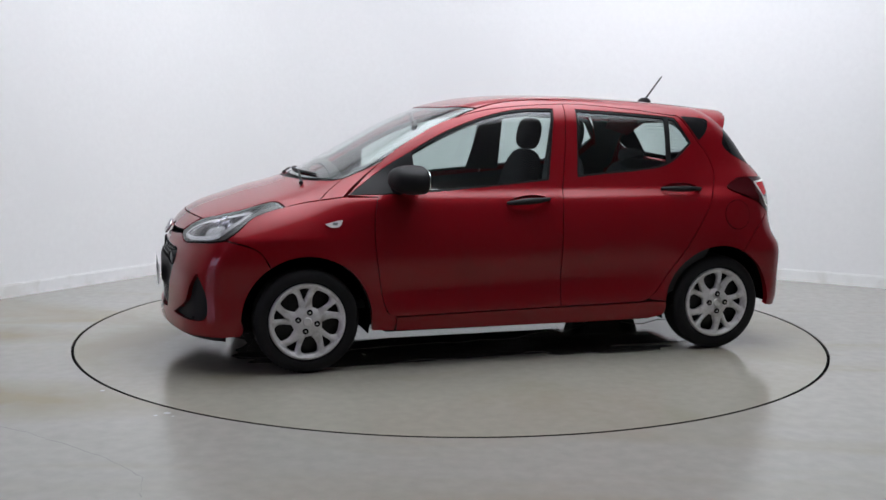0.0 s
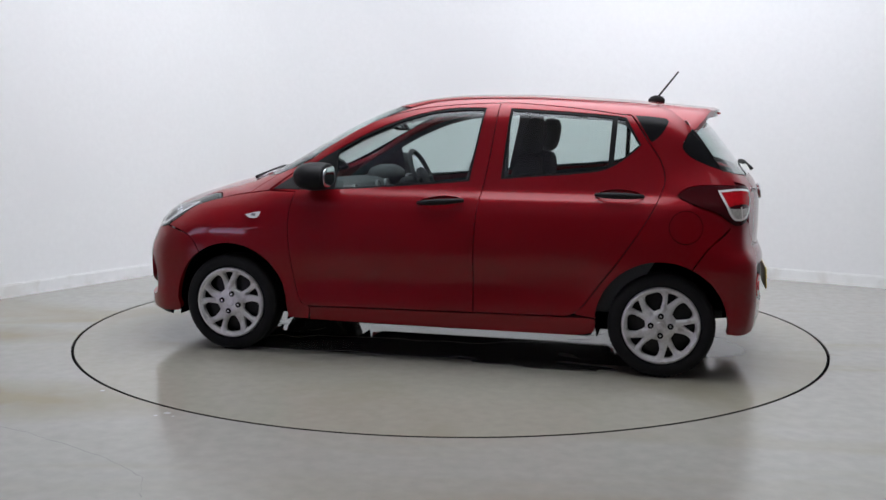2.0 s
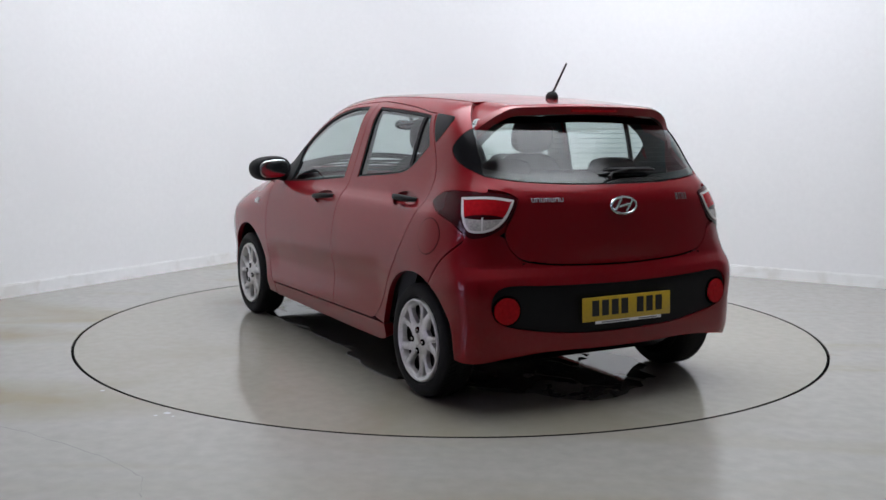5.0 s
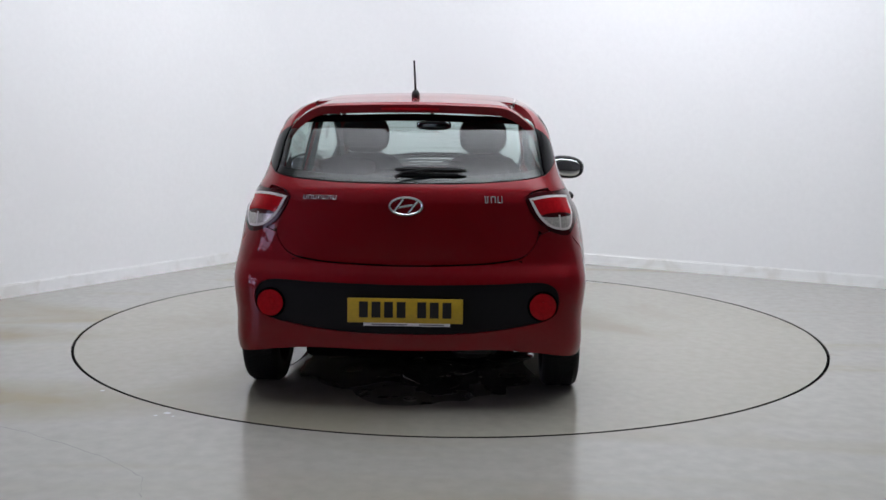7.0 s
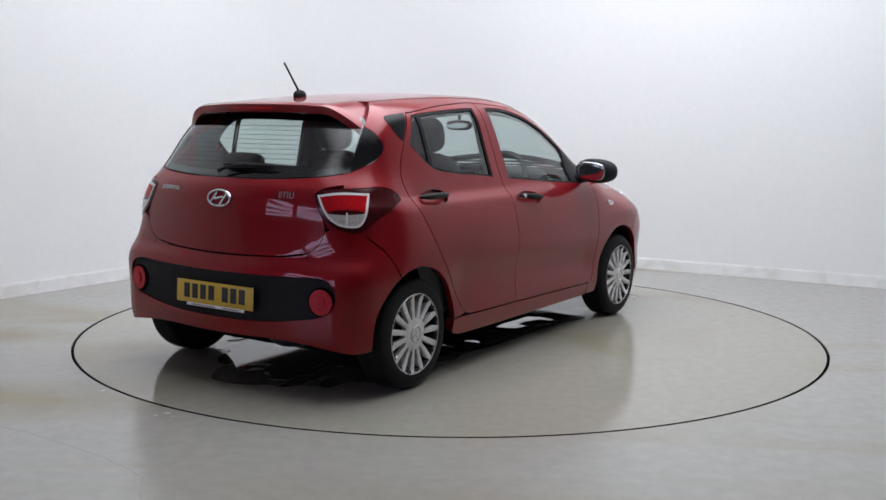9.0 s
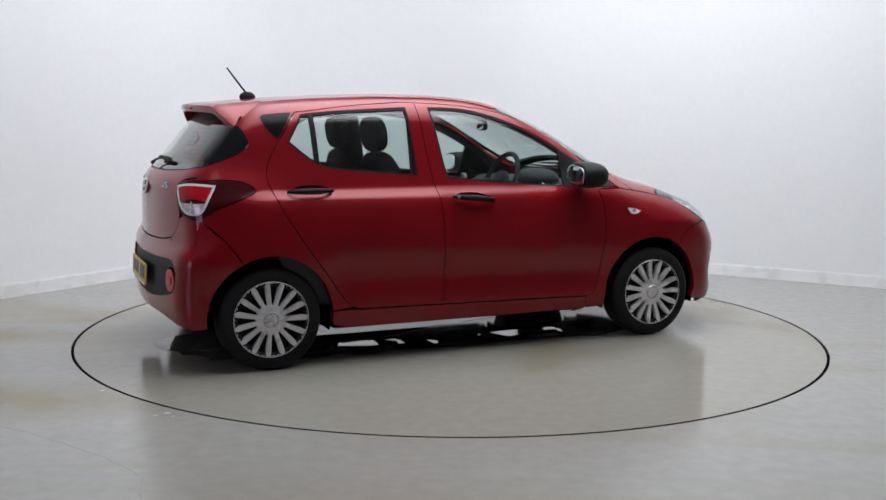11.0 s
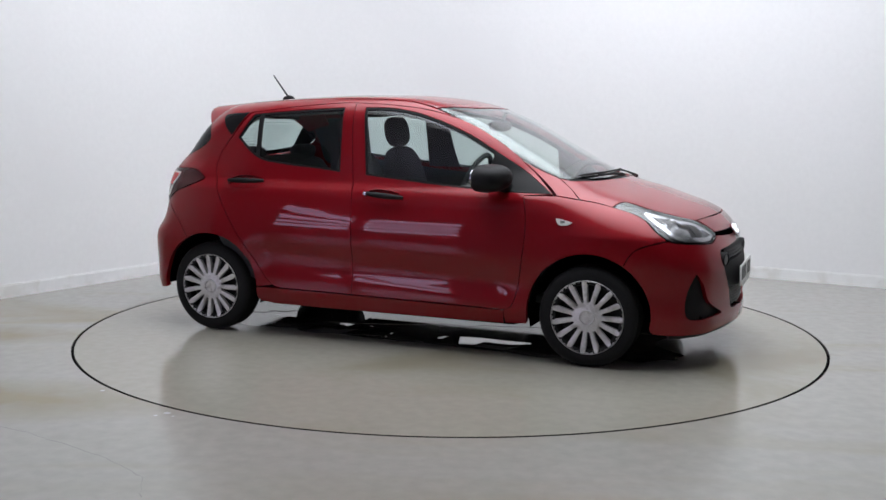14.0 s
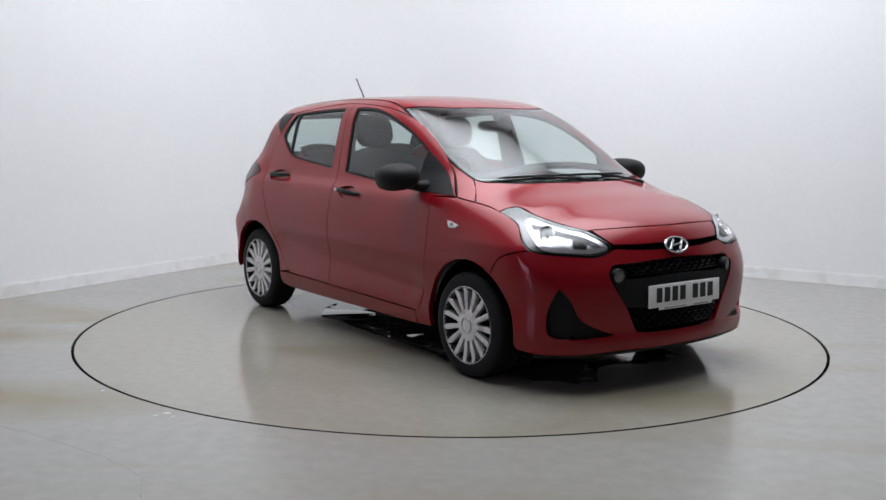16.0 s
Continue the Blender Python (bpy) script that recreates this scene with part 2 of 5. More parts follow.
def panel(name, kind, outline, material, parent, holes=(), side=0, label="", **kw):
    """A panel on the skin. side 1: left, -1: its mirror image, 0: as it is."""
    v, f, n = skin_mesh(kind, outline, holes, **kw)
    if side < 0:
        v, n, f = v * (1, -1, 1), n * (1, -1, 1), f[:, ::-1]
    return link(name, mesh_of(name, v, f, material, n), parent, label)


def spots(kind, *runs):
    """An outline in one projection from runs given in others; 'xyz' runs are places near the skin."""
    out = []
    for src, pts in runs:
        p = np.asarray(pts, float)
        if src == "xyz":
            for _ in range(4):
                p = p - slope(p) * np.clip(skin(p), -0.05, 0.05)[:, None]
        out.append(to_uv(kind, p if src == "xyz" else cast(src, p)) if src != kind else p)
    return np.concatenate(out)


def arc(cx, cz, r, a0, a1, n=22):
    return [(cx + r * math.cos(radians(a)), cz + r * math.sin(radians(a))) for a in np.linspace(a0, a1, n)]


def mirrored(pts, axis=0):
    """Half an outline, from the middle to the middle, with its mirror image."""
    pts = np.asarray(pts, float)
    back = pts[::-1] * ((-1, 1) if axis == 0 else (1, -1))
    return np.concatenate([pts, back[1 if abs(back[0][axis]) < 1e-6 else 0:len(back) - (1 if abs(back[-1][axis]) < 1e-6 else 0)]])


def soft(kind, pts):
    """Rounds an outline in its projection."""
    s = np.array(SCALE[kind])
    return rounded(np.asarray(pts) * s) / s


def lathe(profile, steps, axis="y", at=(0, 0, 0)):
    """A closed surface turned about an axis: profile of (radius, along)."""
    bm = bmesh.new()
    rings = []
    for i in range(steps):
        a = 2 * math.pi * i / steps
        ring = []
        for r, h in profile:
            p = (r * math.cos(a), h, r * math.sin(a)) if axis == "y" else (r * math.cos(a), r * math.sin(a), h)
            ring.append(bm.verts.new((p[0] + at[0], p[1] + at[1], p[2] + at[2])))
        rings.append(ring)
    for i in range(steps):
        a, b = rings[i], rings[(i + 1) % steps]
        for j in range(len(profile) - 1):
            bm.faces.new((a[j], a[j + 1], b[j + 1], b[j]))
    bmesh.ops.remove_doubles(bm, verts=bm.verts[:], dist=1e-5)
    return bm


def box(bm, size, m=Matrix(), bevel=0.0, segments=2):
    r = bmesh.ops.create_cube(bm, size=1.0, matrix=m @ Matrix.Diagonal((*size, 1)))
    if bevel:
        es = list({e for v in r["verts"] for e in v.link_edges})
        bmesh.ops.bevel(bm, geom=es, offset=bevel, segments=segments, profile=0.5, affect="EDGES")
    return bm


def tube(bm, pts, radius, sides=8, ends=True):
    """A round bar along a line of points."""
    pts = [Vector(p) for p in pts]
    rings = []
    for i, p in enumerate(pts):
        t = (pts[min(i + 1, len(pts) - 1)] - pts[max(i - 1, 0)]).normalized()
        u = t.orthogonal().normalized() if not rings else (u - t * u.dot(t)).normalized()
        w = t.cross(u)
        r = radius[i] if isinstance(radius, (list, tuple)) else radius
        rings.append([bm.verts.new(p + (u * math.cos(2 * math.pi * k / sides) + w * math.sin(2 * math.pi * k / sides)) * r) for k in range(sides)])
    for a, b in zip(rings, rings[1:]):
        for k in range(sides):
            bm.faces.new((a[k], a[(k + 1) % sides], b[(k + 1) % sides], b[k]))
    if ends:
        bm.faces.new(rings[0])
        bm.faces.new(rings[-1])
    return bm


def pillow(bm, size, m, power=2.6, seg=14):
    """A stuffed block: a rounded super-ellipsoid."""
    r = bmesh.ops.create_uvsphere(bm, u_segments=seg * 2, v_segments=seg, radius=1.0)
    for v in r["verts"]:
        c = v.co.copy()
        k = sum(abs(q) ** power for q in c) ** (-1 / power)
        v.co = m @ Vector((c.x * k * size[0] / 2, c.y * k * size[1] / 2, c.z * k * size[2] / 2))
    return bm
# ---- the car's outer skin, as one implicit surface ----
def table(x, xs, ys):
    """Smooth monotone interpolation through the knots."""
    xs, ys = np.asarray(xs, float), np.asarray(ys, float)
    h, d = np.diff(xs), np.diff(ys) / np.diff(xs)
    m = np.empty_like(ys)
    m[0], m[-1] = d[0], d[-1]
    same = d[:-1] * d[1:] > 0
    w1, w2 = 2 * h[1:] + h[:-1], h[1:] + 2 * h[:-1]
    m[1:-1] = np.where(same, (w1 + w2) / (w1 / np.where(same, d[:-1], 1) + w2 / np.where(same, d[1:], 1)), 0)
    x = np.clip(x, xs[0], xs[-1])
    i = np.clip(np.searchsorted(xs, x) - 1, 0, len(h) - 1)
    t = (x - xs[i]) / h[i]
    return (ys[i] * (1 + 2 * t) * (1 - t) ** 2 + h[i] * m[i] * t * (1 - t) ** 2 + ys[i + 1] * t * t * (3 - 2 * t)
            + h[i] * m[i + 1] * t * t * (t - 1))


def step(x, a, b):
    t = np.clip((x - a) / (b - a), 0, 1)
    return t * t * (3 - 2 * t)


def half_width(x, z):
    w = table(x, (-1.8, -1.68, -1.58, -1.45, -1.2, -0.8, 0, 0.8, 1.2, 1.45, 1.6, 1.75, 1.95),
              (0.70, 0.785, 0.815, 0.834, 0.842, 0.834, 0.828, 0.826, 0.825, 0.812, 0.782, 0.72, 0.58))
    w = w + table(z, (0.1, 0.2, 0.3, 0.4, 0.5, 0.58, 0.68, 0.78, 0.85, 0.89, 0.915, 0.94, 0.985, 1.2, 1.37, 1.5),
                  (-0.07, -0.035, -0.014, -0.016, -0.006, 0.0, -0.004, -0.018, -0.034, -0.050, -0.070, -0.088, -0.103, -0.162, -0.213, -0.262))
    doors = step(x, -0.95, -0.75) * step(-x, -0.85, -0.65)
    w = w - 0.014 * doors * np.exp(-((z - 0.47 + 0.05 * x) / 0.08) ** 2)
    w = w + 0.022 * step(-x, 1.1, 1.4) * np.exp(-((z - 0.97) / 0.09) ** 2) - 0.042 * step(-x, 1.25, 1.6) * step(z, 0.55, 0.8)
    w = w - step(z, 0.92, 1.05) * table(x, (-1.6, -1.3, -0.9, -0.2, 0.2, 0.62, 1.0, 1.3), (0.03, 0.012, 0.0, 0.0, 0.004, 0.030, 0.068, 0.11))
    return w - np.clip(z - 0.70, 0, 1) * 0.34 * step(x, 0.85, 1.4)


def height(x, y):
    s = x + table(x, (-1.0, 0.0, 0.5, 1.1, 1.4), (0.0, 0.07, 0.135, 0.19, 0.09)) * y * y
    zc = table(s, (-1.7, -1.36, -1.02, -0.66, -0.4, -0.2, -0.04, 0.125, 0.29, 0.455, 0.62, 0.79, 0.96, 1.1, 1.2, 1.28, 1.41, 1.52, 1.65, 1.742, 1.80, 1.9),
               (1.35, 1.392, 1.428, 1.449, 1.458, 1.458, 1.453, 1.438, 1.406, 1.350, 1.275, 1.185, 1.095, 1.023, 0.982, 0.957, 0.924, 0.888, 0.847, 0.816, 0.784, 0.69))
    return zc - table(x, (-1.6, -0.4, 0.3, 1.2, 1.8), (0.10, 0.08, 0.08, 0.12, 0.16)) * y * y


def nose(y, z):
    xf = table(z, (0.1, 0.17, 0.2, 0.25, 0.3, 0.45, 0.52, 0.572, 0.664, 0.716, 0.76, 0.82, 0.9),
               (1.78, 1.86, 1.895, 1.90, 1.895, 1.90, 1.90, 1.89, 1.855, 1.842, 1.822, 1.77, 1.66))
    return xf - 0.28 * y * y - 0.06 * y ** 4


def tail(y, z):
    xr = table(z, (0.15, 0.22, 0.3, 0.42, 0.54, 0.60, 0.64, 0.67, 0.75, 0.85, 0.93, 0.99, 1.03, 1.08, 1.2, 1.3, 1.45),
               (-1.66, -1.70, -1.718, -1.725, -1.725, -1.717, -1.700, -1.689, -1.692, -1.692, -1.684, -1.662, -1.63, -1.585, -1.49, -1.41, -1.30))
    return xr + table(z, (0.3, 0.6, 0.75, 1.0), (0.13, 0.14, 0.21, 0.24)) * y * y


def blend(a, b, k):
    h = np.clip(k - np.abs(a - b), 0, None) / k
    return np.maximum(a, b) + h * h * k * 0.25


def skin(p):
    """Below zero inside the body."""
    x, y, z = p[..., 0], p[..., 1], p[..., 2]
    ay = np.abs(y)
    side = ay - half_width(x, z)
    top = (z - height(x, y)) * table(x, (-1.5, 0.0, 0.5, 1.0, 1.3, 1.8), (1.0, 0.97, 0.87, 0.87, 0.95, 0.85))
    ends = np.maximum(x - nose(y, z), (tail(y, z) - x) * table(z, (0.9, 1.1), (1.0, 0.78)))
    f = blend(side, top, 0.15)
    f = blend(f, ends, 0.115)
    return blend(f, 0.16 - z, 0.05)


def ray_grid(kind, uv):
    """Start and inward way of the rays of one projection."""
    u, v = uv[:, 0], uv[:, 1]
    o, n = np.zeros_like(u), np.ones_like(u)
    if kind == "left":
        return np.stack([u, n * 1.1, v], 1), np.stack([o, -n, o], 1)
    if kind == "top":
        return np.stack([u, v, n * 1.8], 1), np.stack([o, o, -n], 1)
    if kind == "front":
        return np.stack([n * 2.2, u, v], 1), np.stack([-n, o, o], 1)
    if kind == "rear":
        return np.stack([n * -2.1, u, v], 1), np.stack([n, o, o], 1)
    if kind == "rail":
        d = np.stack([o, np.cos(v), np.sin(v)], 1)
        return np.stack([u, o, n * 0.9], 1) + d * 1.2, -d
    x0, s = (0.85, 1) if kind == "bow" else (-0.85, -1)
    d = np.stack([s * np.cos(u), np.sin(u), o], 1)
    return np.stack([n * x0, o, v], 1) + d * 1.5, -d


def to_uv(kind, p):
    x, y, z = p[:, 0], p[:, 1], p[:, 2]
    if kind == "left":
        return np.stack([x, z], 1)
    if kind == "top":
        return np.stack([x, y], 1)
    if kind in ("front", "rear"):
        return np.stack([y, z], 1)
    if kind == "rail":
        return np.stack([x, np.arctan2(z - 0.9, y)], 1)
    return np.stack([np.arctan2(y, x - 0.85 if kind == "bow" else -0.85 - x), z], 1)


def meet(o, d, reach=1.6):
    """Where rays first meet the skin."""
    n = 160
    ts = np.linspace(0, reach, n)
    best = np.full(len(o), reach)
    lo = np.zeros(len(o))
    open_ = np.ones(len(o), bool)
    for a, b in zip(ts[:-1], ts[1:]):
        hit = open_ & (skin(o + d * b) < 0)
        lo[hit], best[hit] = a, b
        open_ &= ~hit
    hi = best.copy()
    for _ in range(22):
        mid = (lo + hi) / 2
        inside = skin(o + d * mid[:, None]) < 0
        hi, lo = np.where(inside, mid, hi), np.where(inside, lo, mid)
    return o + d * hi[:, None], ~open_


def cast(kind, uv):
    uv = np.asarray(uv, float)
    return meet(*ray_grid(kind, uv))[0]


def slope(p):
    e = 0.004
    g = np.stack([skin(p + np.eye(3)[i] * e) - skin(p - np.eye(3)[i] * e) for i in range(3)], 1)
    return g / np.maximum(np.linalg.norm(g, axis=1, keepdims=True), 1e-9)
# ---- the studio ----
CORNER, LEFT, RIGHT = Vector((-1.073, 4.214, 0)), Vector((-0.537, -0.843, 0)).normalized(), Vector((0.876, -0.482, 0)).normalized()
ROOM_H, TABLE_R = 4.6, 2.262


def wall(name, line, outward, low=0.0, high=ROOM_H, thick=0.15, material_=WALL):
    """An upright wall of some thickness along a line of points on its inner face."""
    bm = bmesh.new()
    cols = []
    for i, p in enumerate(line):
        q = p + outward[i] * thick
        cols.append([bm.verts.new((c.x, c.y, h)) for c in (p, q) for h in (low, high)])
    for a, b in zip(cols, cols[1:]):
        for k in ((0, 1), (1, 3), (3, 2), (2, 0)):
            bm.faces.new((a[k[0]], a[k[1]], b[k[1]], b[k[0]]))
    for c in (cols[0], cols[-1]):
        bm.faces.new((c[0], c[1], c[3], c[2]))
    return tagged(part(name, bm, material_, None), kind="structure")


def hall_window(name, at, along, into, width, low=0.55, high=2.75):
    """A tall glazed opening of the hall behind the camera: frame, rails and bright panes."""
    root = new(name)
    m = Matrix.Translation((at.x, at.y, 0)) @ Matrix(((along.x, into.x, 0, 0), (along.y, into.y, 0, 0), (0, 0, 1, 0), (0, 0, 0, 1)))
    rows = 4
    h = (high - low) / rows
    for k in range(rows):
        bm = bmesh.new()
        box(bm, (width, 0.02, h - 0.02), m @ Matrix.Translation((0, 0.012, low + h * (k + 0.5))))
        part("pane", bm, DAYLIGHT, root)
    for k in range(rows + 1):
        bm = bmesh.new()
        box(bm, (width + 0.12, 0.05, 0.20), m @ Matrix.Translation((0, 0.03, low + h * k)), 0.004)
        part("window_rail", bm, SKIRT, root)
    for e in (-1, 1):
        bm = bmesh.new()
        box(bm, (0.06, 0.052, high - low - 0.1), m @ Matrix.Translation((e * (width / 2 + 0.03), 0.031, (low + high) / 2)), 0.004)
        part("window_frame", bm, SKIRT, root)
    tagged(root, kind="structure")


def studio():
    bend = 1.3
    a, b = CORNER + LEFT * 14, CORNER + RIGHT * 12
    d = a + RIGHT * 12
    pa, pb = CORNER + LEFT * bend, CORNER + RIGHT * bend
    centre = CORNER + (LEFT + RIGHT) * bend
    curve = []
    for i in range(25):
        s = i / 24 * math.pi / 2
        curve.append(centre - RIGHT * bend * math.cos(s) - LEFT * bend * math.sin(s))
    away = [(p - centre).normalized() for p in curve]
    ea, eb = CORNER + LEFT * 8.6, CORNER + RIGHT * 8.6
    wall("wall_left", [ea, pa], [-RIGHT, -RIGHT])
    wall("wall_left_rear", [a, ea], [-RIGHT, -RIGHT], material_=CURTAIN)
    wall("wall_corner", curve, away)
    wall("wall_right", [pb, eb], [-LEFT, -LEFT])
    wall("wall_right_rear", [eb, b], [-LEFT, -LEFT], material_=CURTAIN)
    wall("wall_side", [b, d], [RIGHT, RIGHT], material_=CURTAIN)
    wall("wall_behind", [d, a], [LEFT, LEFT], material_=CURTAIN)
    for nm, p, along, into, w in (("window_1", CORNER + LEFT * 12.1, LEFT, RIGHT, 3.2), ("window_2", CORNER + LEFT * 14 + RIGHT * 0.95, RIGHT, -LEFT, 1.5)):
        hall_window(nm, p, along, into, w)
    # skirting boards stand a little proud of the walls
    for nm, line, out in (("baseboard_left", [ea, pa], [-RIGHT] * 2), ("baseboard_corner", curve, away), ("baseboard_right", [pb, eb], [-LEFT] * 2)):
        face = [p - o * 0.016 for p, o in zip(line, out)]
        wall(nm, face, out, 0.0, 0.088, 0.013, SKIRT)
        wall(nm.replace("baseboard", "trim"), [p - o * 0.011 for p, o in zip(line, out)], out, 0.0885, 0.098, 0.008, SKIRT)
    # floor with a round opening for the turntable
    out = [Vector(p[:2]) for p in (a - RIGHT * 0.3 + LEFT * 0.3, CORNER - RIGHT * 0.3 - LEFT * 0.3, b + RIGHT * 0.3 - LEFT * 0.3, d + RIGHT * 0.3 + LEFT * 0.3)]
    ring = np.array([(TABLE_R * math.cos(t), TABLE_R * math.sin(t)) for t in np.linspace(0, 2 * math.pi, 257)[:-1]])
    V, F, rim = fill(np.array([tuple(p) for p in out]), [ring], 1.5)
    n = len(V)
    verts = [(x, y, 0.0) for x, y in V] + [(x, y, -0.05) for x, y in V]
    faces = [tuple(f) for f in F] + [(int(p), int(p) + n, int(q) + n, int(q)) for p, q in rim]
    tagged(link("floor", mesh_of("floor", verts, faces, FLOOR)), kind="structure")
    ground = bpy.data.objects["floor"]
    bm = bmesh.new()
    line = [Vector((-2.35, -1.98)), Vector((-1.80, -2.23)), Vector((-1.57, -2.39)), Vector((-1.33, -2.56)), Vector((-1.13, -2.77)), Vector((-1.05, -3.05))]
    rng = random.Random(3)
    pts = [line[i].lerp(line[i + 1], k / 7) + Vector((rng.uniform(-0.006, 0.006), rng.uniform(-0.006, 0.006))) for i in range(5) for k in range(7)]
    cols = [[bm.verts.new((p.x, p.y + e * rng.uniform(0.0006, 0.0017), 0.0004)) for e in (-1, 1)] for p in pts]
    for c, e in zip(cols, cols[1:]):
        bm.faces.new((c[0], e[0], e[1], c[1]))
    part("crack", bm, STEEL, ground, "hairline crack in the floor paint")
    for cx, cy, r in ((-1.26, -1.95, 0.016), (-1.30, -1.99, 0.009), (-1.67, -1.59, 0.010), (-1.22, -2.00, 0.007)):
        bm = bmesh.new()
        bm.faces.new([bm.verts.new((cx + r * rng.uniform(0.6, 1.3) * math.cos(t), cy + r * rng.uniform(0.6, 1.3) * math.sin(t), 0.0005)) for t in np.linspace(0, 2 * math.pi, 12)[:-1]])
        part("scuff", bm, LAMP_GREY, ground, "small dark scuff in the floor paint")
    bm = bmesh.new()
    bmesh.ops.create_circle(bm, segments=96, radius=TABLE_R + 0.1, cap_ends=True, matrix=Matrix.Translation((0, 0, -0.06)))
    tagged(part("floor_pit", bm, DARK, None), kind="structure")
    bm = bmesh.new()
    for h in (ROOM_H, ROOM_H + 0.15):
        bm.faces.new([bm.verts.new((p.x, p.y, h)) for p in (a - RIGHT + LEFT, CORNER - RIGHT - LEFT, b + RIGHT - LEFT, d + RIGHT + LEFT)])
    tagged(part("ceiling", bm, CEILING, None), kind="structure")


def turntable():
    root = new("turntable")
    tagged(root, "round grey painted turntable set flush in the floor", "turntable")
    edge = TABLE_R - 0.009
    bm = lathe([(0.0, -0.001), (0.6, -0.001), (1.4, -0.001), (edge - 0.004, -0.001), (edge, -0.004), (edge, -0.05)], 192, "z")
    # flush black ring stands in for the shaded gap round the deck
    part("deck", bm, DISC, root, "grey glossy turntable deck")
    bm = lathe([(edge - 0.008, 0.0), (edge + 0.004, -0.0005), (edge + 0.004, -0.03), (edge - 0.008, -0.03), (edge - 0.008, 0.0)], 192, "z")
    part("gap_strip", bm, DARK, root, "thin black strip in place of the dark gap round the deck")
    # the car's shade and reflection painted on the deck, with an uneven outline
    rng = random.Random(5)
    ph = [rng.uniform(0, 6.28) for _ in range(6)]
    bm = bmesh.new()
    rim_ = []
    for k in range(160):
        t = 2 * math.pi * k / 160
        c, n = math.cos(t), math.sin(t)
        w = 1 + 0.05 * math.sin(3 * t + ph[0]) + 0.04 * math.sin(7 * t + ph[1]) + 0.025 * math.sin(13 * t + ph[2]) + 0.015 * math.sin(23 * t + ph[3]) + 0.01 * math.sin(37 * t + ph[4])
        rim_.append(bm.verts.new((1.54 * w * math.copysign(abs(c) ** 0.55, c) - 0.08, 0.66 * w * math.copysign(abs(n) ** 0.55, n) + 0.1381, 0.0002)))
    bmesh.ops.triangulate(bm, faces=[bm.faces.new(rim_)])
    part("car_shade_patch", bm, CAR_SHADE, root, "dark patch painted on the deck for the shade under the car")
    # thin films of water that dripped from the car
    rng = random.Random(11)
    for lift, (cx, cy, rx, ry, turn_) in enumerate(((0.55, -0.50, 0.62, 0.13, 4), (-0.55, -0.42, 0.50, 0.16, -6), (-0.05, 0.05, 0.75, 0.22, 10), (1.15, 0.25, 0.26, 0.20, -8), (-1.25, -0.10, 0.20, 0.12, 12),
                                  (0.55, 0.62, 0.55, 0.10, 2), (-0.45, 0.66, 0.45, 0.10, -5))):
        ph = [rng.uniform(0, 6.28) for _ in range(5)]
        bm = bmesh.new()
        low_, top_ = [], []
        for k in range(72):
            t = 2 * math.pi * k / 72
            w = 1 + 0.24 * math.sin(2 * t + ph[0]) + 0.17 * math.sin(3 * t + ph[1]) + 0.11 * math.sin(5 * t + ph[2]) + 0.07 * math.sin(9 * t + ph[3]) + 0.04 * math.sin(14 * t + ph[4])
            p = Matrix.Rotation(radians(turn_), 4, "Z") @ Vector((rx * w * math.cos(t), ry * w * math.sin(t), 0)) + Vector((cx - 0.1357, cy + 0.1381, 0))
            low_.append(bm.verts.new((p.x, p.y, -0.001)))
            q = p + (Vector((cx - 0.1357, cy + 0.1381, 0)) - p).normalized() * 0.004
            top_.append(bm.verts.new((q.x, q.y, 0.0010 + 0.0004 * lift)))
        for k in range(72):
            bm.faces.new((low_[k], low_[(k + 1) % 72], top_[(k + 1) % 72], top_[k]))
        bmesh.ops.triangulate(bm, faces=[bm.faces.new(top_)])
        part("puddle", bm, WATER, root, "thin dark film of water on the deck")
    return root


def ceiling_light(x, y, turn, w, l):
    root = new("ceiling_light")
    tagged(root, "large white luminous softbox hung under the ceiling", "ceiling light")
    bm = bmesh.new()
    box(bm, (w, l, 0.05), Matrix.Translation((0, 0, 0.0)), 0.004)
    part("frame", bm, SKIRT, root)
    bm = bmesh.new()
    box(bm, (w - 0.05, l - 0.05, 0.012), Matrix.Translation((0, 0, -0.026)))
    part("diffuser", bm, LIGHT, root, "glowing white diffuser")
    root.matrix_basis = pose(x, y, ROOM_H - 0.03, 0, 0, turn)
    return root


studio()
table_top = turntable()
ceiling_light(0.55, -0.15, 0, 6.4, 5.6)
# ---- the car: x forward, y to its left, origin on the ground midway between the axles ----
car = new("car")
tagged(car, "red five-door hatchback with silver wheels on the turntable", "car")
HUBS = ((1.1925, 1), (1.1925, -1), (-1.1925, 1), (-1.1925, -1))
HUB_Z = 0.272

DOOR_TOP = [(0.813, 1.044), (0.65, 1.162), (0.453, 1.274), (0.222, 1.353), (-0.039, 1.389), (-0.30, 1.402)]
DOOR_TOP_REAR = [(-0.30, 1.402), (-0.398, 1.402), (-0.721, 1.376), (-0.96, 1.345)]
REAR_GAP = [(-1.003, 1.341), (-1.096, 1.206), (-1.161, 1.11), (-1.187, 1.016), (-1.168, 0.94), (-1.118, 0.833), (-1.006, 0.652), (-0.872, 0.466), (-0.80, 0.365), (-0.75, 0.316), (-0.702, 0.298)]
MID_GAP = [(-0.30, 1.402), (-0.276, 1.182), (-0.248, 0.993), (-0.22, 0.839), (-0.209, 0.555), (-0.212, 0.292)]
FRONT_GAP = [(0.735, 0.280), (0.765, 0.297), (0.80, 0.398), (0.825, 0.563), (0.838, 0.69), (0.835, 0.80), (0.812, 0.906)]
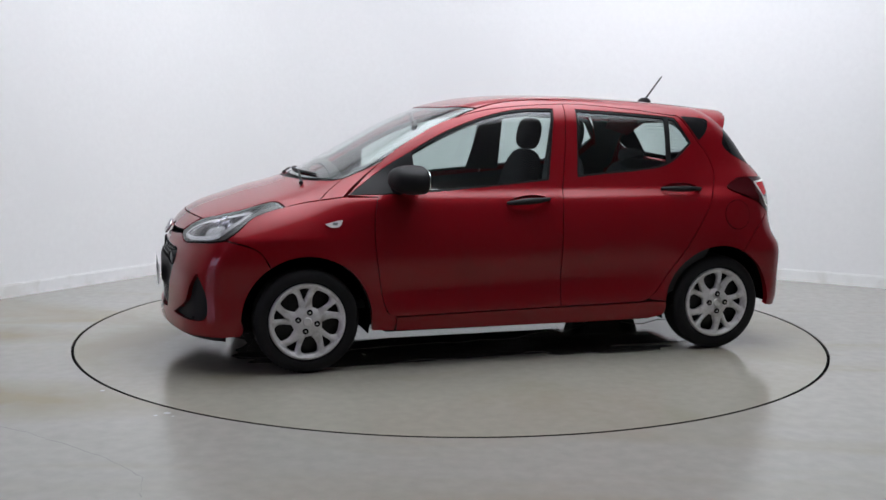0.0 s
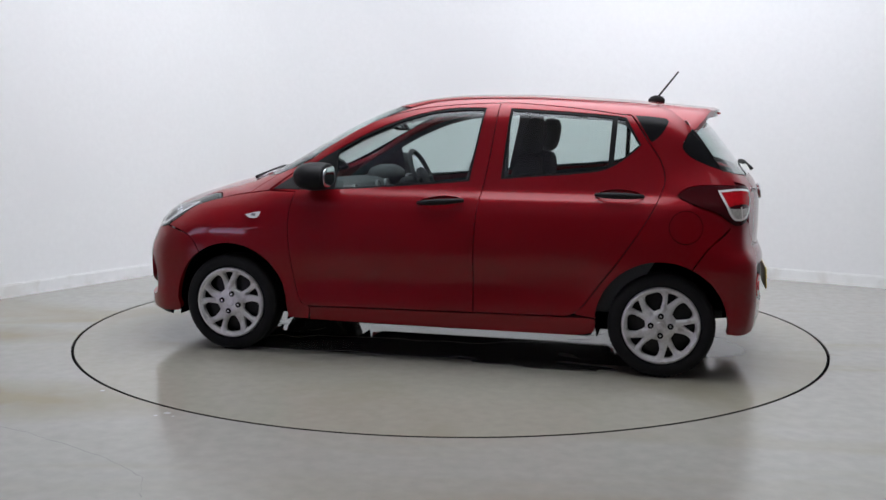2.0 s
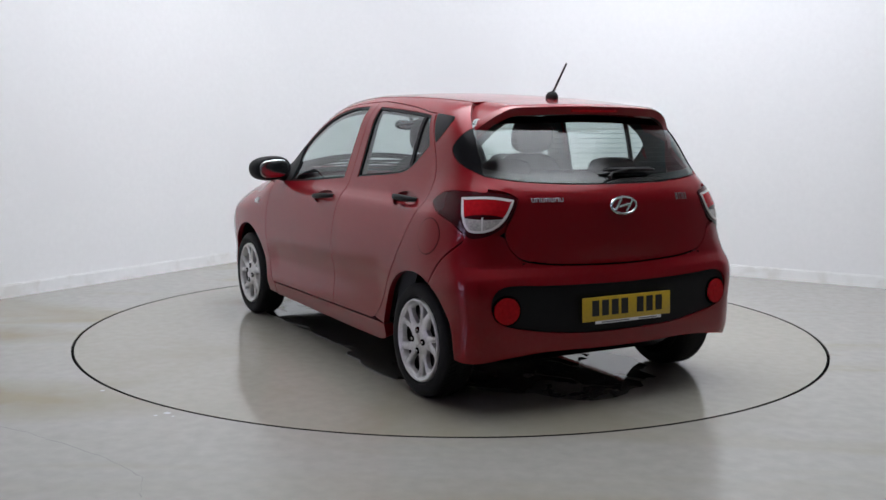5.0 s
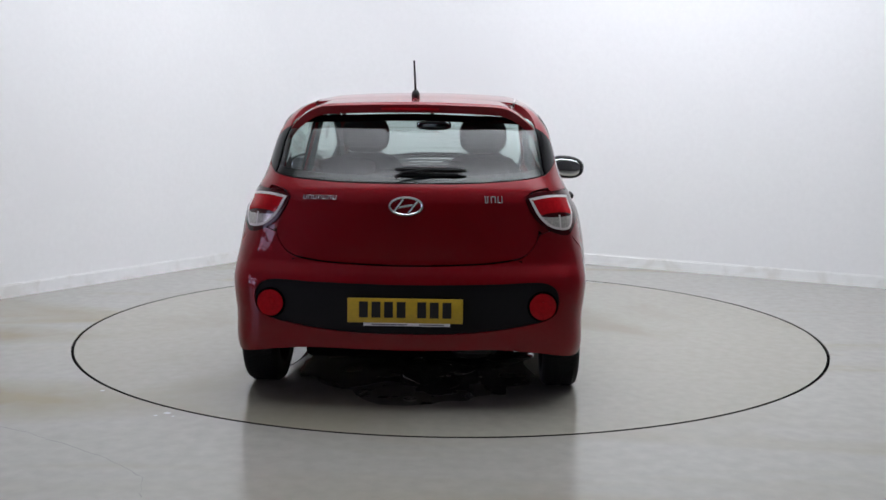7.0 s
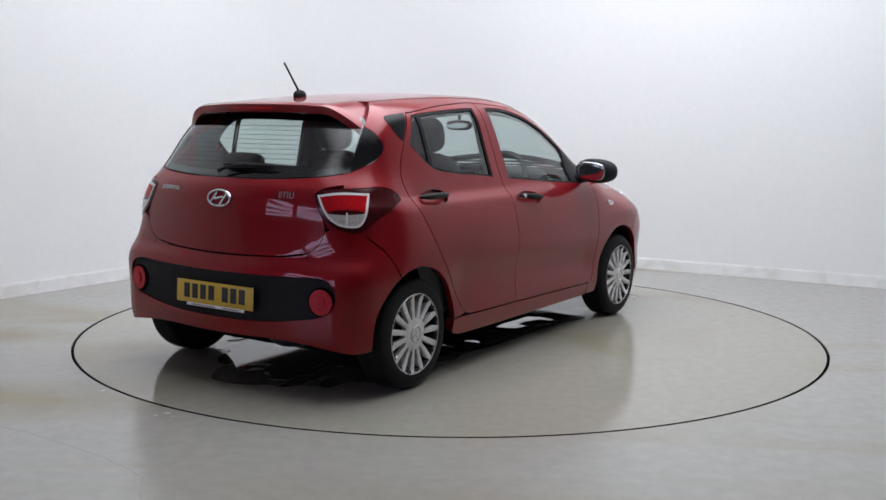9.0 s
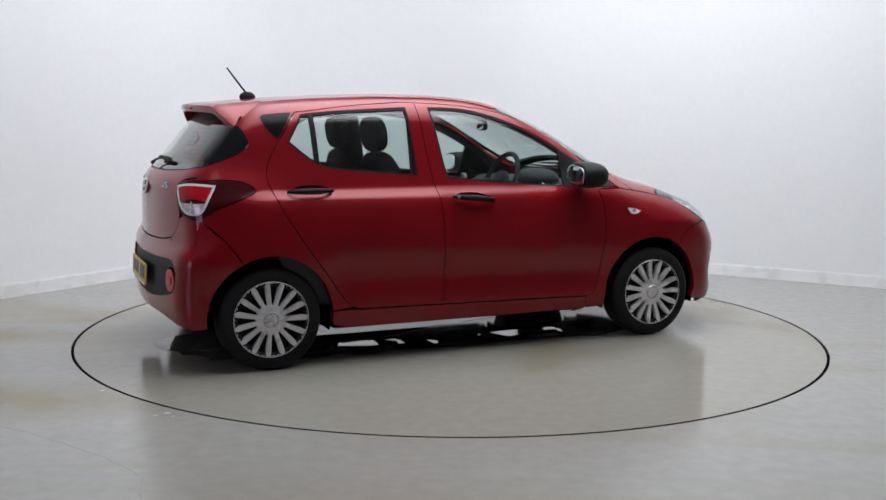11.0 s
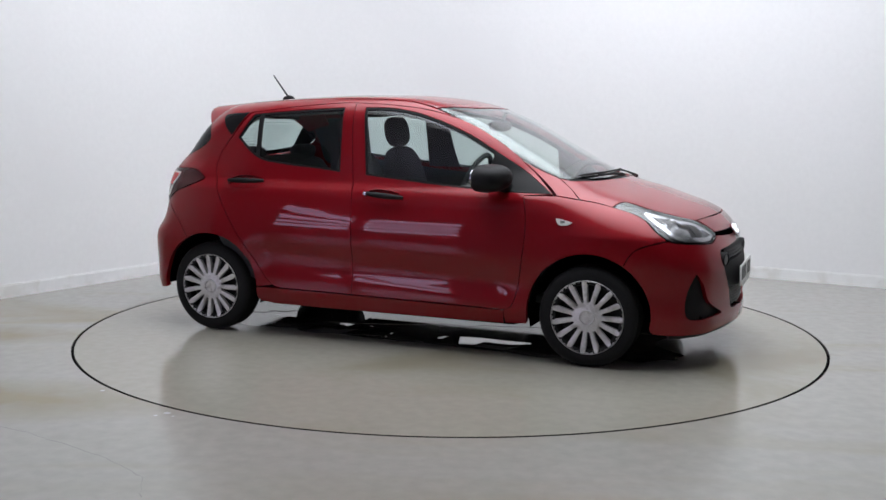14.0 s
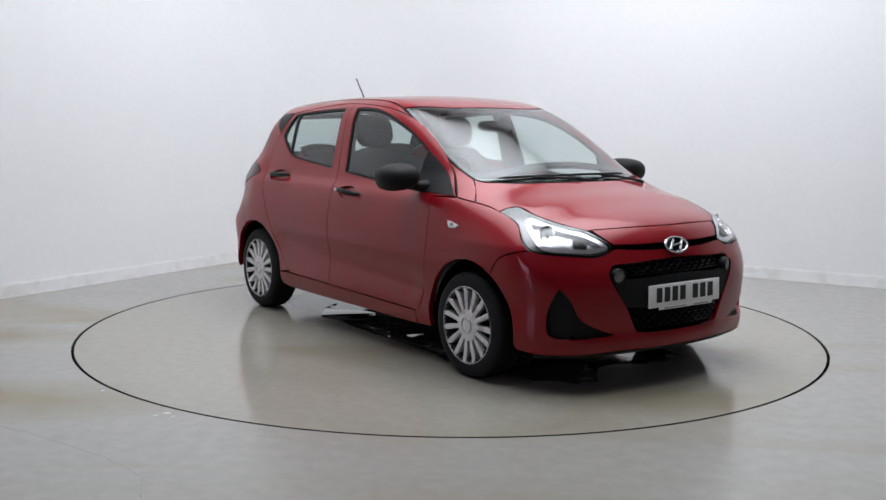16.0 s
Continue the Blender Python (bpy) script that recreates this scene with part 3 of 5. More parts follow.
WINDOW_FRONT = [(-0.227, 1.374), (-0.227, 1.374), (-0.039, 1.37), (0.123, 1.342), (0.286, 1.292), (0.45, 1.223), (0.61, 1.134), (0.778, 1.036), (0.955, 0.918), (0.955, 0.918),
                (0.586, 0.926), (0.283, 0.946), (0.123, 0.960), (-0.069, 0.977), (-0.162, 0.986), (-0.162, 0.986)]
WINDOW_REAR = [(-0.975, 1.328), (-0.975, 1.328), (-0.914, 1.337), (-0.654, 1.357), (-0.364, 1.373), (-0.364, 1.373), (-0.335, 1.0), (-0.335, 1.0), (-0.517, 1.018), (-0.709, 1.034),
               (-0.899, 1.069), (-1.058, 1.188), (-1.058, 1.188)]
LAMP_REAR = [(-1.612, 0.536, 0.961), (-1.587, 0.578, 0.988), (-1.485, 0.713, 1.007), (-1.325, 0.756, 0.992), (-1.25, 0.785, 0.948), (-1.30, 0.805, 0.925), (-1.40, 0.825, 0.895),
             (-1.46, 0.818, 0.862), (-1.523, 0.792, 0.822), (-1.562, 0.757, 0.792), (-1.601, 0.673, 0.804), (-1.621, 0.59, 0.86)]
LAMP_FRONT = [(1.285, 0.69, 0.856), (1.285, 0.69, 0.856), (1.335, 0.615, 0.885), (1.469, 0.599, 0.854), (1.61, 0.539, 0.816), (1.691, 0.465, 0.786), (1.785, 0.387, 0.708), (1.78, 0.472, 0.668),
              (1.726, 0.606, 0.674), (1.64, 0.722, 0.686), (1.595, 0.752, 0.70), (1.53, 0.745, 0.744), (1.445, 0.705, 0.81)]


def uv(kind, pts):
    return spots(kind, ("xyz", pts))


def double_ends(pts):
    """Marks both ends of a run as corners."""
    return [pts[0]] + list(pts) + [pts[-1]]


def side_panels(s):
    # body side: screen pillar, roof rail, rear pillar and rear wing in one
    low = [(1.105, 0.8895), (0.985, 0.9075)]
    run = double_ends(low) + double_ends([(0.955, 0.936)] + DOOR_TOP) + DOOR_TOP_REAR[1:] + REAR_GAP[:-1]
    wing = double_ends([(-0.80, 0.30), (-0.858, 0.292)]) + arc(-1.19, 0.268, 0.334, 6, 116) + double_ends([(-1.338, 0.569), (-1.424, 0.689), (-1.514, 0.775), (-1.53, 0.805)])
    lamp = [LAMP_REAR[i] for i in (8, 7, 6, 5, 4, 3, 2)] + [(-1.545, 0.655, 1.003)]
    gate = [(-1.476, 0.639, 1.071), (-1.476, 0.639, 1.071), (-1.325, 0.681, 1.126), (-1.268, 0.675, 1.18), (-1.285, 0.650, 1.23), (-1.315, 0.59, 1.276), (-1.315, 0.59, 1.276)]
    top = [(-1.155, 0.49), (-1.155, 0.49), (-0.6, 0.51), (0.0, 0.522), (0.2, 0.552), (0.38, 0.580), (0.545, 0.604), (0.776, 0.616), (0.965, 0.605), (0.965, 0.605), (1.06, 0.66)]
    line = spots("rail", ("left", run), ("left", wing), ("xyz", lamp), ("xyz", gate), ("top", top))
    frame_ = panel("body_side", "rail", soft("rail", line), PAINT, car, side=s, label="red body side with roof rail and rear wing", depth=0.03)
    # front wing
    run = double_ends([(1.105, 0.8885), (1.2, 0.874), (1.285, 0.856)]) + [(1.445, 0.806), (1.53, 0.740), (1.588, 0.697)] + double_ends([(1.572, 0.691), (1.44, 0.645), (1.377, 0.556)])
    run += arc(1.19, 0.275, 0.335, 55, 180) + double_ends([(0.85, 0.205), (0.73, 0.2)]) + [(0.722, 0.276)] + FRONT_GAP[1:] + [(0.812, 0.906)] + double_ends([(0.985, 0.9065)])
    panel("front_wing", "left", rounded(run), PAINT, car, side=s, depth=0.03)
    # sill
    run = double_ends([(-0.80, 0.296), (-0.70, 0.294), (-0.2, 0.288), (0.72, 0.274)]) + double_ends([(0.72, 0.198), (0, 0.194), (-0.64, 0.195), (-0.845, 0.215), (-0.858, 0.292)])
    panel("sill", "left", rounded(run), PAINT, car, side=s, depth=0.05)
    # doors, with hollows behind the handles
    grips, cups = ((-0.144, 0.104, 0.886, 0.867), (-1.083, -0.838, 0.931, 0.933)), []
    for x0, x1, z0, z1 in grips:
        u = np.array([x0, z0]), np.array([x1, z1])
        mid, half = (u[0] + u[1]) / 2, (u[1] - u[0]) / 2
        n = np.array([-half[1], half[0]]) / np.linalg.norm(half)
        cups.append(np.array([mid + half * 0.96 * math.cos(a) + n * (0.036 * math.sin(a) - 0.008) for a in np.linspace(0, 2 * math.pi, 41)[:-1]]))
    run = double_ends(MID_GAP) + double_ends([(-0.2, 0.291), (0.3, 0.285), (0.69, 0.278)]) + FRONT_GAP + double_ends([(0.812, 0.906), (0.968, 0.914)]) + DOOR_TOP
    front = panel("front_door", "left", rounded(run), PAINT, car, holes=[rounded(WINDOW_FRONT), cups[0]], side=s, depth=0.02)
    run = double_ends(MID_GAP[::-1]) + DOOR_TOP_REAR[1:] + double_ends(REAR_GAP)
    rear = panel("rear_door", "left", rounded(run), PAINT, car, holes=[rounded(WINDOW_REAR), cups[1]], side=s, depth=0.02)
    # glazing and its black seals
    seal = rounded(WINDOW_FRONT)
    panel("window_seal", "left", seal, BLACK, front, holes=[inset(seal, 0.007)], side=s, off=-0.004, depth=0.012, gap=-0.002)
    panel("window_pane", "left", inset(seal, 0.004), PANE, front, side=s, off=-0.010, depth=0, gap=0, label="clear tinted door window").visible_shadow = False
    sail = [(0.60, 1.142), (0.60, 1.142), (0.778, 1.036), (0.955, 0.918), (0.955, 0.918), (0.588, 0.926), (0.588, 0.926)]
    panel("mirror_sail", "left", rounded(sail), BLACK, front, side=s, off=0.001, depth=0.012, gap=0.0, label="black plastic triangle behind the mirror")
    seal = rounded(WINDOW_REAR)
    panel("window_seal", "left", seal, BLACK, rear, holes=[inset(seal, 0.007)], side=s, off=-0.004, depth=0.012, gap=-0.002)
    panel("window_pane", "left", inset(seal, 0.004), PANE, rear, side=s, off=-0.010, depth=0, gap=0, label="clear tinted door window").visible_shadow = False
    bar = [(-0.934, 1.345), (-0.934, 1.345), (-0.906, 1.345), (-0.906, 1.345), (-0.893, 1.07), (-0.893, 1.07), (-0.921, 1.08), (-0.921, 1.08)]
    panel("window_divider", "left", rounded(bar), BLACK, rear, side=s, off=-0.003, depth=0.01, gap=0)
    tri = [(-1.192, 1.311), (-1.180, 1.325), (-1.022, 1.340), (-1.022, 1.340), (-1.103, 1.213), (-1.103, 1.213), (-1.112, 1.204), (-1.163, 1.253)]
    panel("pillar_trim", "left", rounded(tri), GLOSS_BLACK, frame_, side=s, off=0.002, depth=0.01, gap=0, label="gloss black corner trim")
    # door handles in their recesses
    for owner, cup, (x0, x1, z0, z1) in zip((front, rear), cups, grips):
        u = np.array([x0, z0]), np.array([x1, z1])
        mid, half = (u[0] + u[1]) / 2, (u[1] - u[0]) / 2
        panel("handle_recess", "left", inset(cup, -0.006), PAINT, owner, side=s, off=-0.017, depth=0, gap=0, grid=0.02, label="red hollow behind the handle")
        bm = bmesh.new()
        pts, rad = [], []
        for k in range(13):
            t = -1 + k / 6
            q = cast("left", [mid + half * t])[0]
            lift = 0.030 * (1 - t ** 4) + 0.002
            pts.append((q[0], (q[1] + lift), q[2]))
            rad.append(0.0165 * (1 - 0.45 * t * t))
        tube(bm, pts, rad, 12)
        for v in bm.verts:
            if s < 0:
                v.co.y = -v.co.y
        part("door_handle", bm, BLACK, owner, "black plastic pull handle")
        if owner is front:
            e = cast("left", [mid - half * 0.86])[0]
            bm = lathe([(0.0, 0.0), (0.010, 0.0), (0.010, -0.012)], 16, "y", (e[0], e[1] + 0.038, e[2]))
            if s < 0:
                for v in bm.verts:
                    v.co.y = -v.co.y
                part("key_lock", bm, CHROME, owner)
            else:
                bm.free()
    # side repeater
    mk = [(1.005, 0.792), (1.03, 0.789), (1.096, 0.772), (1.096, 0.772), (1.072, 0.758), (1.025, 0.758), (1.012, 0.772)]
    rep = panel("side_repeater", "left", rounded(mk), LAMP_WHITE, car, side=s, off=0.006, depth=0.012, gap=0, grid=0.012, label="clear side indicator lamp")
    mk = [(1.03, 0.780), (1.055, 0.780), (1.06, 0.768), (1.035, 0.766)]
    panel("bulb", "left", rounded(mk), LAMP_GREY, rep, side=s, off=0.0075, depth=0.004, gap=0, grid=0.01)
    if s > 0:
        ring = np.array(arc(-1.300, 0.782, 0.084, 0, 352.5, 48))
        flap = panel("fuel_flap", "left", inset(ring, 0.003), PAINT, car, off=0.0022, depth=0.004, gap=0, label="round red fuel filler flap")
        panel("flap_gap", "left", ring, DARK, flap, holes=[inset(ring, 0.004)], off=0.0008, depth=0.002, gap=0, label="dark gap round the flap")


def wing_mirror(s):
    out = 0.86 if s > 0 else 0.885
    root = new("wing_mirror")
    root.parent = car
    tagged(root, "black plastic wing mirror")
    bm = bmesh.new()
    pillow(bm, (0.25, 0.235, 0.146), Matrix.Translation((0.650, out * s, 1.000)) @ Matrix.Rotation(radians(14 * s), 4, "Z") @ Matrix.Rotation(radians(-6 * s), 4, "X"), 2.5)
    for v in bm.verts:
        if v.co.x < 0.590:
            v.co.x = 0.590 + (v.co.x - 0.590) * 0.1
    part("shell", bm, BLACK, root, "textured black mirror shell")
    bm = bmesh.new()
    tube(bm, [(0.70, 0.72 * s, 0.945), (0.69, 0.77 * s, 0.95), (0.67, 0.83 * s, 0.965)], [0.038, 0.03, 0.03], 12)
    part("arm", bm, BLACK, root)
    bm = bmesh.new()
    pillow(bm, (0.012, 0.185, 0.108), Matrix.Translation((0.580, (out - 0.003) * s, 1.000)) @ Matrix.Rotation(radians(-6 * s), 4, "X"), 3.0)
    part("mirror_glass", bm, MIRROR, root, "reflecting mirror glass")


def wheel(x, s):
    root = new("wheel")
    root.parent = car
    tagged(root, "silver twin-spoke wheel with black tyre" if s > 0 else "silver fifteen-spoke wheel cover with black tyre")
    y = 0.728
    prof = [(0.178, -0.082), (0.20, -0.088), (0.232, -0.089), (0.256, -0.082), (0.268, -0.068), (0.2715, -0.05), (0.2725, 0.0), (0.2715, 0.05), (0.268, 0.068), (0.256, 0.082),
            (0.232, 0.089), (0.212, 0.085), (0.200, 0.072), (0.186, 0.060), (0.170, 0.02), (0.170, -0.05), (0.178, -0.082)]
    at = (x, y * s, HUB_Z)
    tyre = part("tyre", lathe(prof, 72, "y", at), RUBBER, root, "black rubber tyre")
    bm = bmesh.new()
    for k in range(72):
        for off, w in ((-0.036, 0.012), (0.036, 0.012)):
            a = 2 * math.pi * (k + (0.5 if off > 0 else 0)) / 72
            box(bm, (0.004, 0.05, 0.006), Matrix.Translation(at) @ Matrix.Rotation(-a, 4, "Y") @ Matrix.Translation((0.2722, off, 0)) @ Matrix.Rotation(0.4, 4, "X"))
    tagged(part("tread_block", bm, RUBBER, tyre), kind="stuff")
    bm = lathe([(0.0, -0.02), (0.172, -0.02), (0.172, 0.02), (0.10, 0.035), (0.0, 0.035)], 48, "y", at)
    part("steel_rim", bm, STEEL, root, "dark steel rim behind the spokes")
    outer = np.array([(0.185 * math.cos(t), 0.185 * math.sin(t)) for t in np.linspace(0, 2 * math.pi, 97)[:-1]])
    holes = []
    if s > 0:
        # swept Y spokes: five wide openings, five small skewed ones
        base = 145 if x < 0 else 121
        for k in range(5):
            a0 = radians(72 * k + base)
            big = [(0.074, -10), (0.074, -10), (0.118, -18), (0.154, -14), (0.160, -10), (0.163, 9), (0.159, 14), (0.137, 19), (0.078, 13), (0.078, 13)]
            small = [(0.102, 32), (0.102, 32), (0.160, 28), (0.160, 28), (0.163, 37), (0.160, 46), (0.160, 46)]
            for sh in (big, small):
                holes.append(rounded([(r * math.cos(a0 + radians(d)), r * math.sin(a0 + radians(d))) for r, d in sh], gap=0.008))
    else:
        for k in range(15):
            a0 = radians(24 * k + 12)
            sh = [(0.078, 4.2), (0.078, 4.2), (0.173, 7.2), (0.173, 7.2), (0.176, 0), (0.173, -7.2), (0.173, -7.2), (0.078, -4.2), (0.078, -4.2), (0.072, 0)]
            holes.append(rounded([(r * math.cos(a0 + radians(d)), r * math.sin(a0 + radians(d))) for r, d in sh], gap=0.012))
    V, F, rim = fill(outer, holes, 0.0085)
    r = np.linalg.norm(V, axis=1)
    h = np.interp(r, (0, 0.05, 0.07, 0.15, 0.172, 0.179, 0.185), (0.083, 0.083, 0.076, 0.080, 0.084, 0.081, 0.070)) if s > 0 else np.interp(
        r, (0, 0.05, 0.07, 0.155, 0.168, 0.178, 0.182, 0.185), (0.090, 0.088, 0.085, 0.084, 0.086, 0.089, 0.087, 0.076))
    edge = np.concatenate(holes)
    d = np.min(np.linalg.norm(V[:, None] - edge[None], axis=2), axis=1)
    h = h - (0.010 if s > 0 else 0.004) * np.exp(-d / 0.007)
    V = V * (1.07 if s > 0 else 1.085)
    n = len(V)
    verts = [(p[0] + x, (y + q) * s, p[1] + HUB_Z) for p, q in zip(V, h)] + [(p[0] * 0.985 + x, (y + q - 0.022) * s, p[1] * 0.985 + HUB_Z) for p, q in zip(V, h)]
    bm = bmesh.new()
    bv = [bm.verts.new(v) for v in verts]
    for f in F:
        bm.faces.new([bv[i] for i in f])
    for a, b in rim:
        bm.faces.new((bv[a], bv[b], bv[b + n], bv[a + n]))
    cover = part("wheel_cover", bm, SILVER, root, "silver painted spoked wheel cover")
    k_ = 1.07 if s > 0 else 1.085
    lip = [(0.180 * k_, 0.084), (0.182 * k_, 0.090), (0.185 * k_, 0.087), (0.187 * k_, 0.066)] if s < 0 else [(0.168 * k_, 0.072), (0.170 * k_, 0.084), (0.176 * k_, 0.088), (0.183 * k_, 0.086), (0.187 * k_, 0.078), (0.188 * k_, 0.060)]
    part("rim_lip", lathe([(r_, h_ * s) for r_, h_ in lip], 96, "y", at), SILVER, cover)
    if s > 0:
        for k in range(4):
            a = radians(90 * k + (0 if x < 0 else 13))
            c = (x + 0.05 * math.cos(a), (y + 0.078), HUB_Z + 0.05 * math.sin(a))
            part("nut_seat", lathe([(0.0, 0.004), (0.0125, 0.006), (0.0155, 0.009), (0.0155, 0.0)], 20, "y", c), DARK, cover)
            bm = lathe([(0.0, 0.014), (0.006, 0.014), (0.009, 0.010), (0.009, 0.0)], 6, "y", c)
            part("wheel_nut", bm, CHROME, cover, "bright steel wheel nut")
        part("centre_cap", lathe([(0.0, 0.088), (0.020, 0.087), (0.024, 0.083), (0.024, 0.075)], 24, "y", at), SILVER, cover)
    else:
        prof = [(0.0, -0.090), (0.030, -0.091), (0.033, -0.088), (0.034, -0.094), (0.040, -0.096), (0.044, -0.090), (0.046, -0.08)]
        part("centre_cap", lathe(prof, 32, "y", at), SILVER, cover, "round silver centre cap with raised ring")
    # dark arch liner round the wheel
    bm = bmesh.new()
    rows = []
    for k in range(25):
        a = radians(-15 + (210 if x > 0 else 196) * k / 24)
        rows.append([bm.verts.new((x + 0.338 * math.cos(a), yy * s, HUB_Z + 0.338 * math.sin(a))) for yy in (0.77, 0.68, 0.45)])
    for a, b in zip(rows, rows[1:]):
        for j in (0, 1):
            bm.faces.new((a[j], a[j + 1], b[j + 1], b[j]))
    bm.faces.new([r[2] for r in rows])
    part("arch_liner", bm, DARK, car, "black wheel arch liner")


def front_end():
    roof = [(0.37, 0.0), (0.365, 0.15), (0.345, 0.31), (0.27, 0.49), (0.205, 0.547), (0.205, 0.547), (0.0, 0.517), (-0.6, 0.505), (-1.15, 0.485), (-1.15, 0.485), (-1.165, 0.3), (-1.17, 0.0)]
    skin_roof = panel("roof", "top", rounded(mirrored(roof, 1)), PAINT, car, label="red painted roof", depth=0.01, gap=0.003, grid=0.05)
    screen = [(0.372, 0.0), (0.367, 0.15), (0.347, 0.31), (0.272, 0.49), (0.212, 0.548), (0.212, 0.548), (0.38, 0.575), (0.545, 0.599), (0.776, 0.611), (0.965, 0.600), (0.965, 0.600), (1.023, 0.56), (1.137, 0.309), (1.162, 0.1), (1.165, 0.0)]
    loop = rounded(mirrored(screen, 1))
    panel("windscreen", "top", loop, PANE, car, label="clear sloping windscreen", off=-0.003, depth=0, gap=0.004, grid=0.05).visible_shadow = False
    edge = panel("windscreen_seal", "top", loop, GLOSS_BLACK, car, holes=[inset(loop, 0.022)], off=-0.005, depth=0.004, gap=0.001, label="black edge band of the windscreen")
    cowl = [(0.968, 0.598), (0.968, 0.598), (1.02, 0.56), (1.132, 0.309), (1.157, 0.1), (1.158, 0.0), (1.158, 0.0), (1.225, 0.0), (1.225, 0.0), (1.21, 0.2), (1.15, 0.42), (1.03, 0.58)]
    panel("cowl", "top", rounded(cowl + [(x, -y) for x, y in cowl[::-1]]), BLACK, car, off=-0.014, depth=0.02, gap=0, label="black plastic scuttle panel below the windscreen")
    hood = spots("top", ("top", [(1.205, 0.0), (1.195, 0.15), (1.14, 0.38), (1.05, 0.555), (0.972, 0.604), (0.972, 0.604), (1.065, 0.665)]), ("left", [(1.108, 0.890), (1.108, 0.890), (1.2, 0.875)]),
                 ("xyz", [LAMP_FRONT[i] for i in (0, 0, 2, 3, 4, 5)]), ("top", [(1.69, 0.447), (1.69, 0.447), (1.729, 0.271), (1.753, 0.0)]))
    panel("bonnet", "top", rounded(mirrored(hood, 1)), PAINT, car, label="red bonnet with soft creases", depth=0.02, grid=0.035)
    nose_ = spots("bow", ("top", [(1.754, 0.0), (1.730, 0.271), (1.692, 0.445), (1.692, 0.445)]), ("xyz", [(1.782, 0.378, 0.719), (1.782, 0.378, 0.719), (1.815, 0.199, 0.716), (1.826, 0.0, 0.718)]))
    panel("nose_panel", "bow", soft("bow", mirrored(nose_)), PAINT, car, label="red panel above the grille")
    slit = uv("bow", [(1.825, 0.0, 0.726), (1.81, 0.2, 0.724), (1.77, 0.40, 0.725), (1.77, 0.40, 0.725), (1.79, 0.41, 0.682), (1.79, 0.41, 0.682), (1.826, 0.2, 0.676), (1.84, 0.0, 0.674)])
    panel("air_slot", "bow", soft("bow", mirrored(slit)), DARK, car, off=-0.016, depth=0, gap=0, label="black air slot under the nose panel")
    top = [(1.838, 0.0, 0.686), (1.826, 0.205, 0.688), (1.79, 0.372, 0.699), (1.79, 0.372, 0.699), (1.785, 0.39, 0.692), (1.78, 0.472, 0.664), (1.726, 0.606, 0.670), (1.64, 0.722, 0.682), (1.60, 0.755, 0.695), (1.60, 0.755, 0.695)]
    arch = [(1.572, 0.690), (1.44, 0.644), (1.378, 0.555), (1.378, 0.555)] + arc(1.19, 0.275, 0.335, 54.5, 0) + [(1.515, 0.235), (1.515, 0.235)]
    low = [(1.53, 0.744, 0.212), (1.726, 0.62, 0.216), (1.848, 0.367, 0.212), (1.89, 0.15, 0.208), (1.895, 0.0, 0.208)]
    shape = soft("bow", mirrored(spots("bow", ("xyz", top), ("left", arch), ("xyz", low))))
    mouth = soft("bow", mirrored(uv("bow", [(1.86, 0.0, 0.642), (1.835, 0.334, 0.629), (1.819, 0.414, 0.622), (1.832, 0.446, 0.585), (1.842, 0.436, 0.546), (1.863, 0.354, 0.417), (1.868, 0.309, 0.33), (1.873, 0.28, 0.296), (1.895, 0.06, 0.287), (1.896, 0.0, 0.287)])))
    pocket = soft("bow", uv("bow", [(1.737, 0.683, 0.521), (1.737, 0.683, 0.521), (1.768, 0.637, 0.459), (1.788, 0.598, 0.376), (1.813, 0.528, 0.332), (1.843, 0.424, 0.290), (1.843, 0.424, 0.290), (1.768, 0.631, 0.278),
                                    (1.708, 0.703, 0.288), (1.691, 0.718, 0.332), (1.70, 0.711, 0.43)]))
    bumper = panel("front_bumper", "bow", shape, PAINT, car, holes=[mouth, pocket, pocket * (-1, 1)], label="red front bumper", depth=0.03, gap=0.002)
    for m in (1, -1):
        panel("fog_pocket", "bow", inset(pocket * (m, 1), -0.06), BLACK, bumper, off=-0.024, depth=0, gap=0, label="black corner pocket of the bumper")
    grille = panel("grille", "bow", mouth, DARK, car, off=-0.045, depth=0, gap=-0.02, label="black honeycomb radiator grille")
    bandl = soft("bow", mirrored(uv("bow", [(1.88, 0.0, 0.565), (1.86, 0.30, 0.556), (1.83, 0.43, 0.555), (1.83, 0.43, 0.555), (1.855, 0.355, 0.42), (1.855, 0.355, 0.42), (1.89, 0.2, 0.408), (1.895, 0.0, 0.405)])))
    panel("grille_band", "bow", bandl, BLACK, grille, off=-0.006, depth=0.035, gap=0.0, label="dark grey band behind the plate")
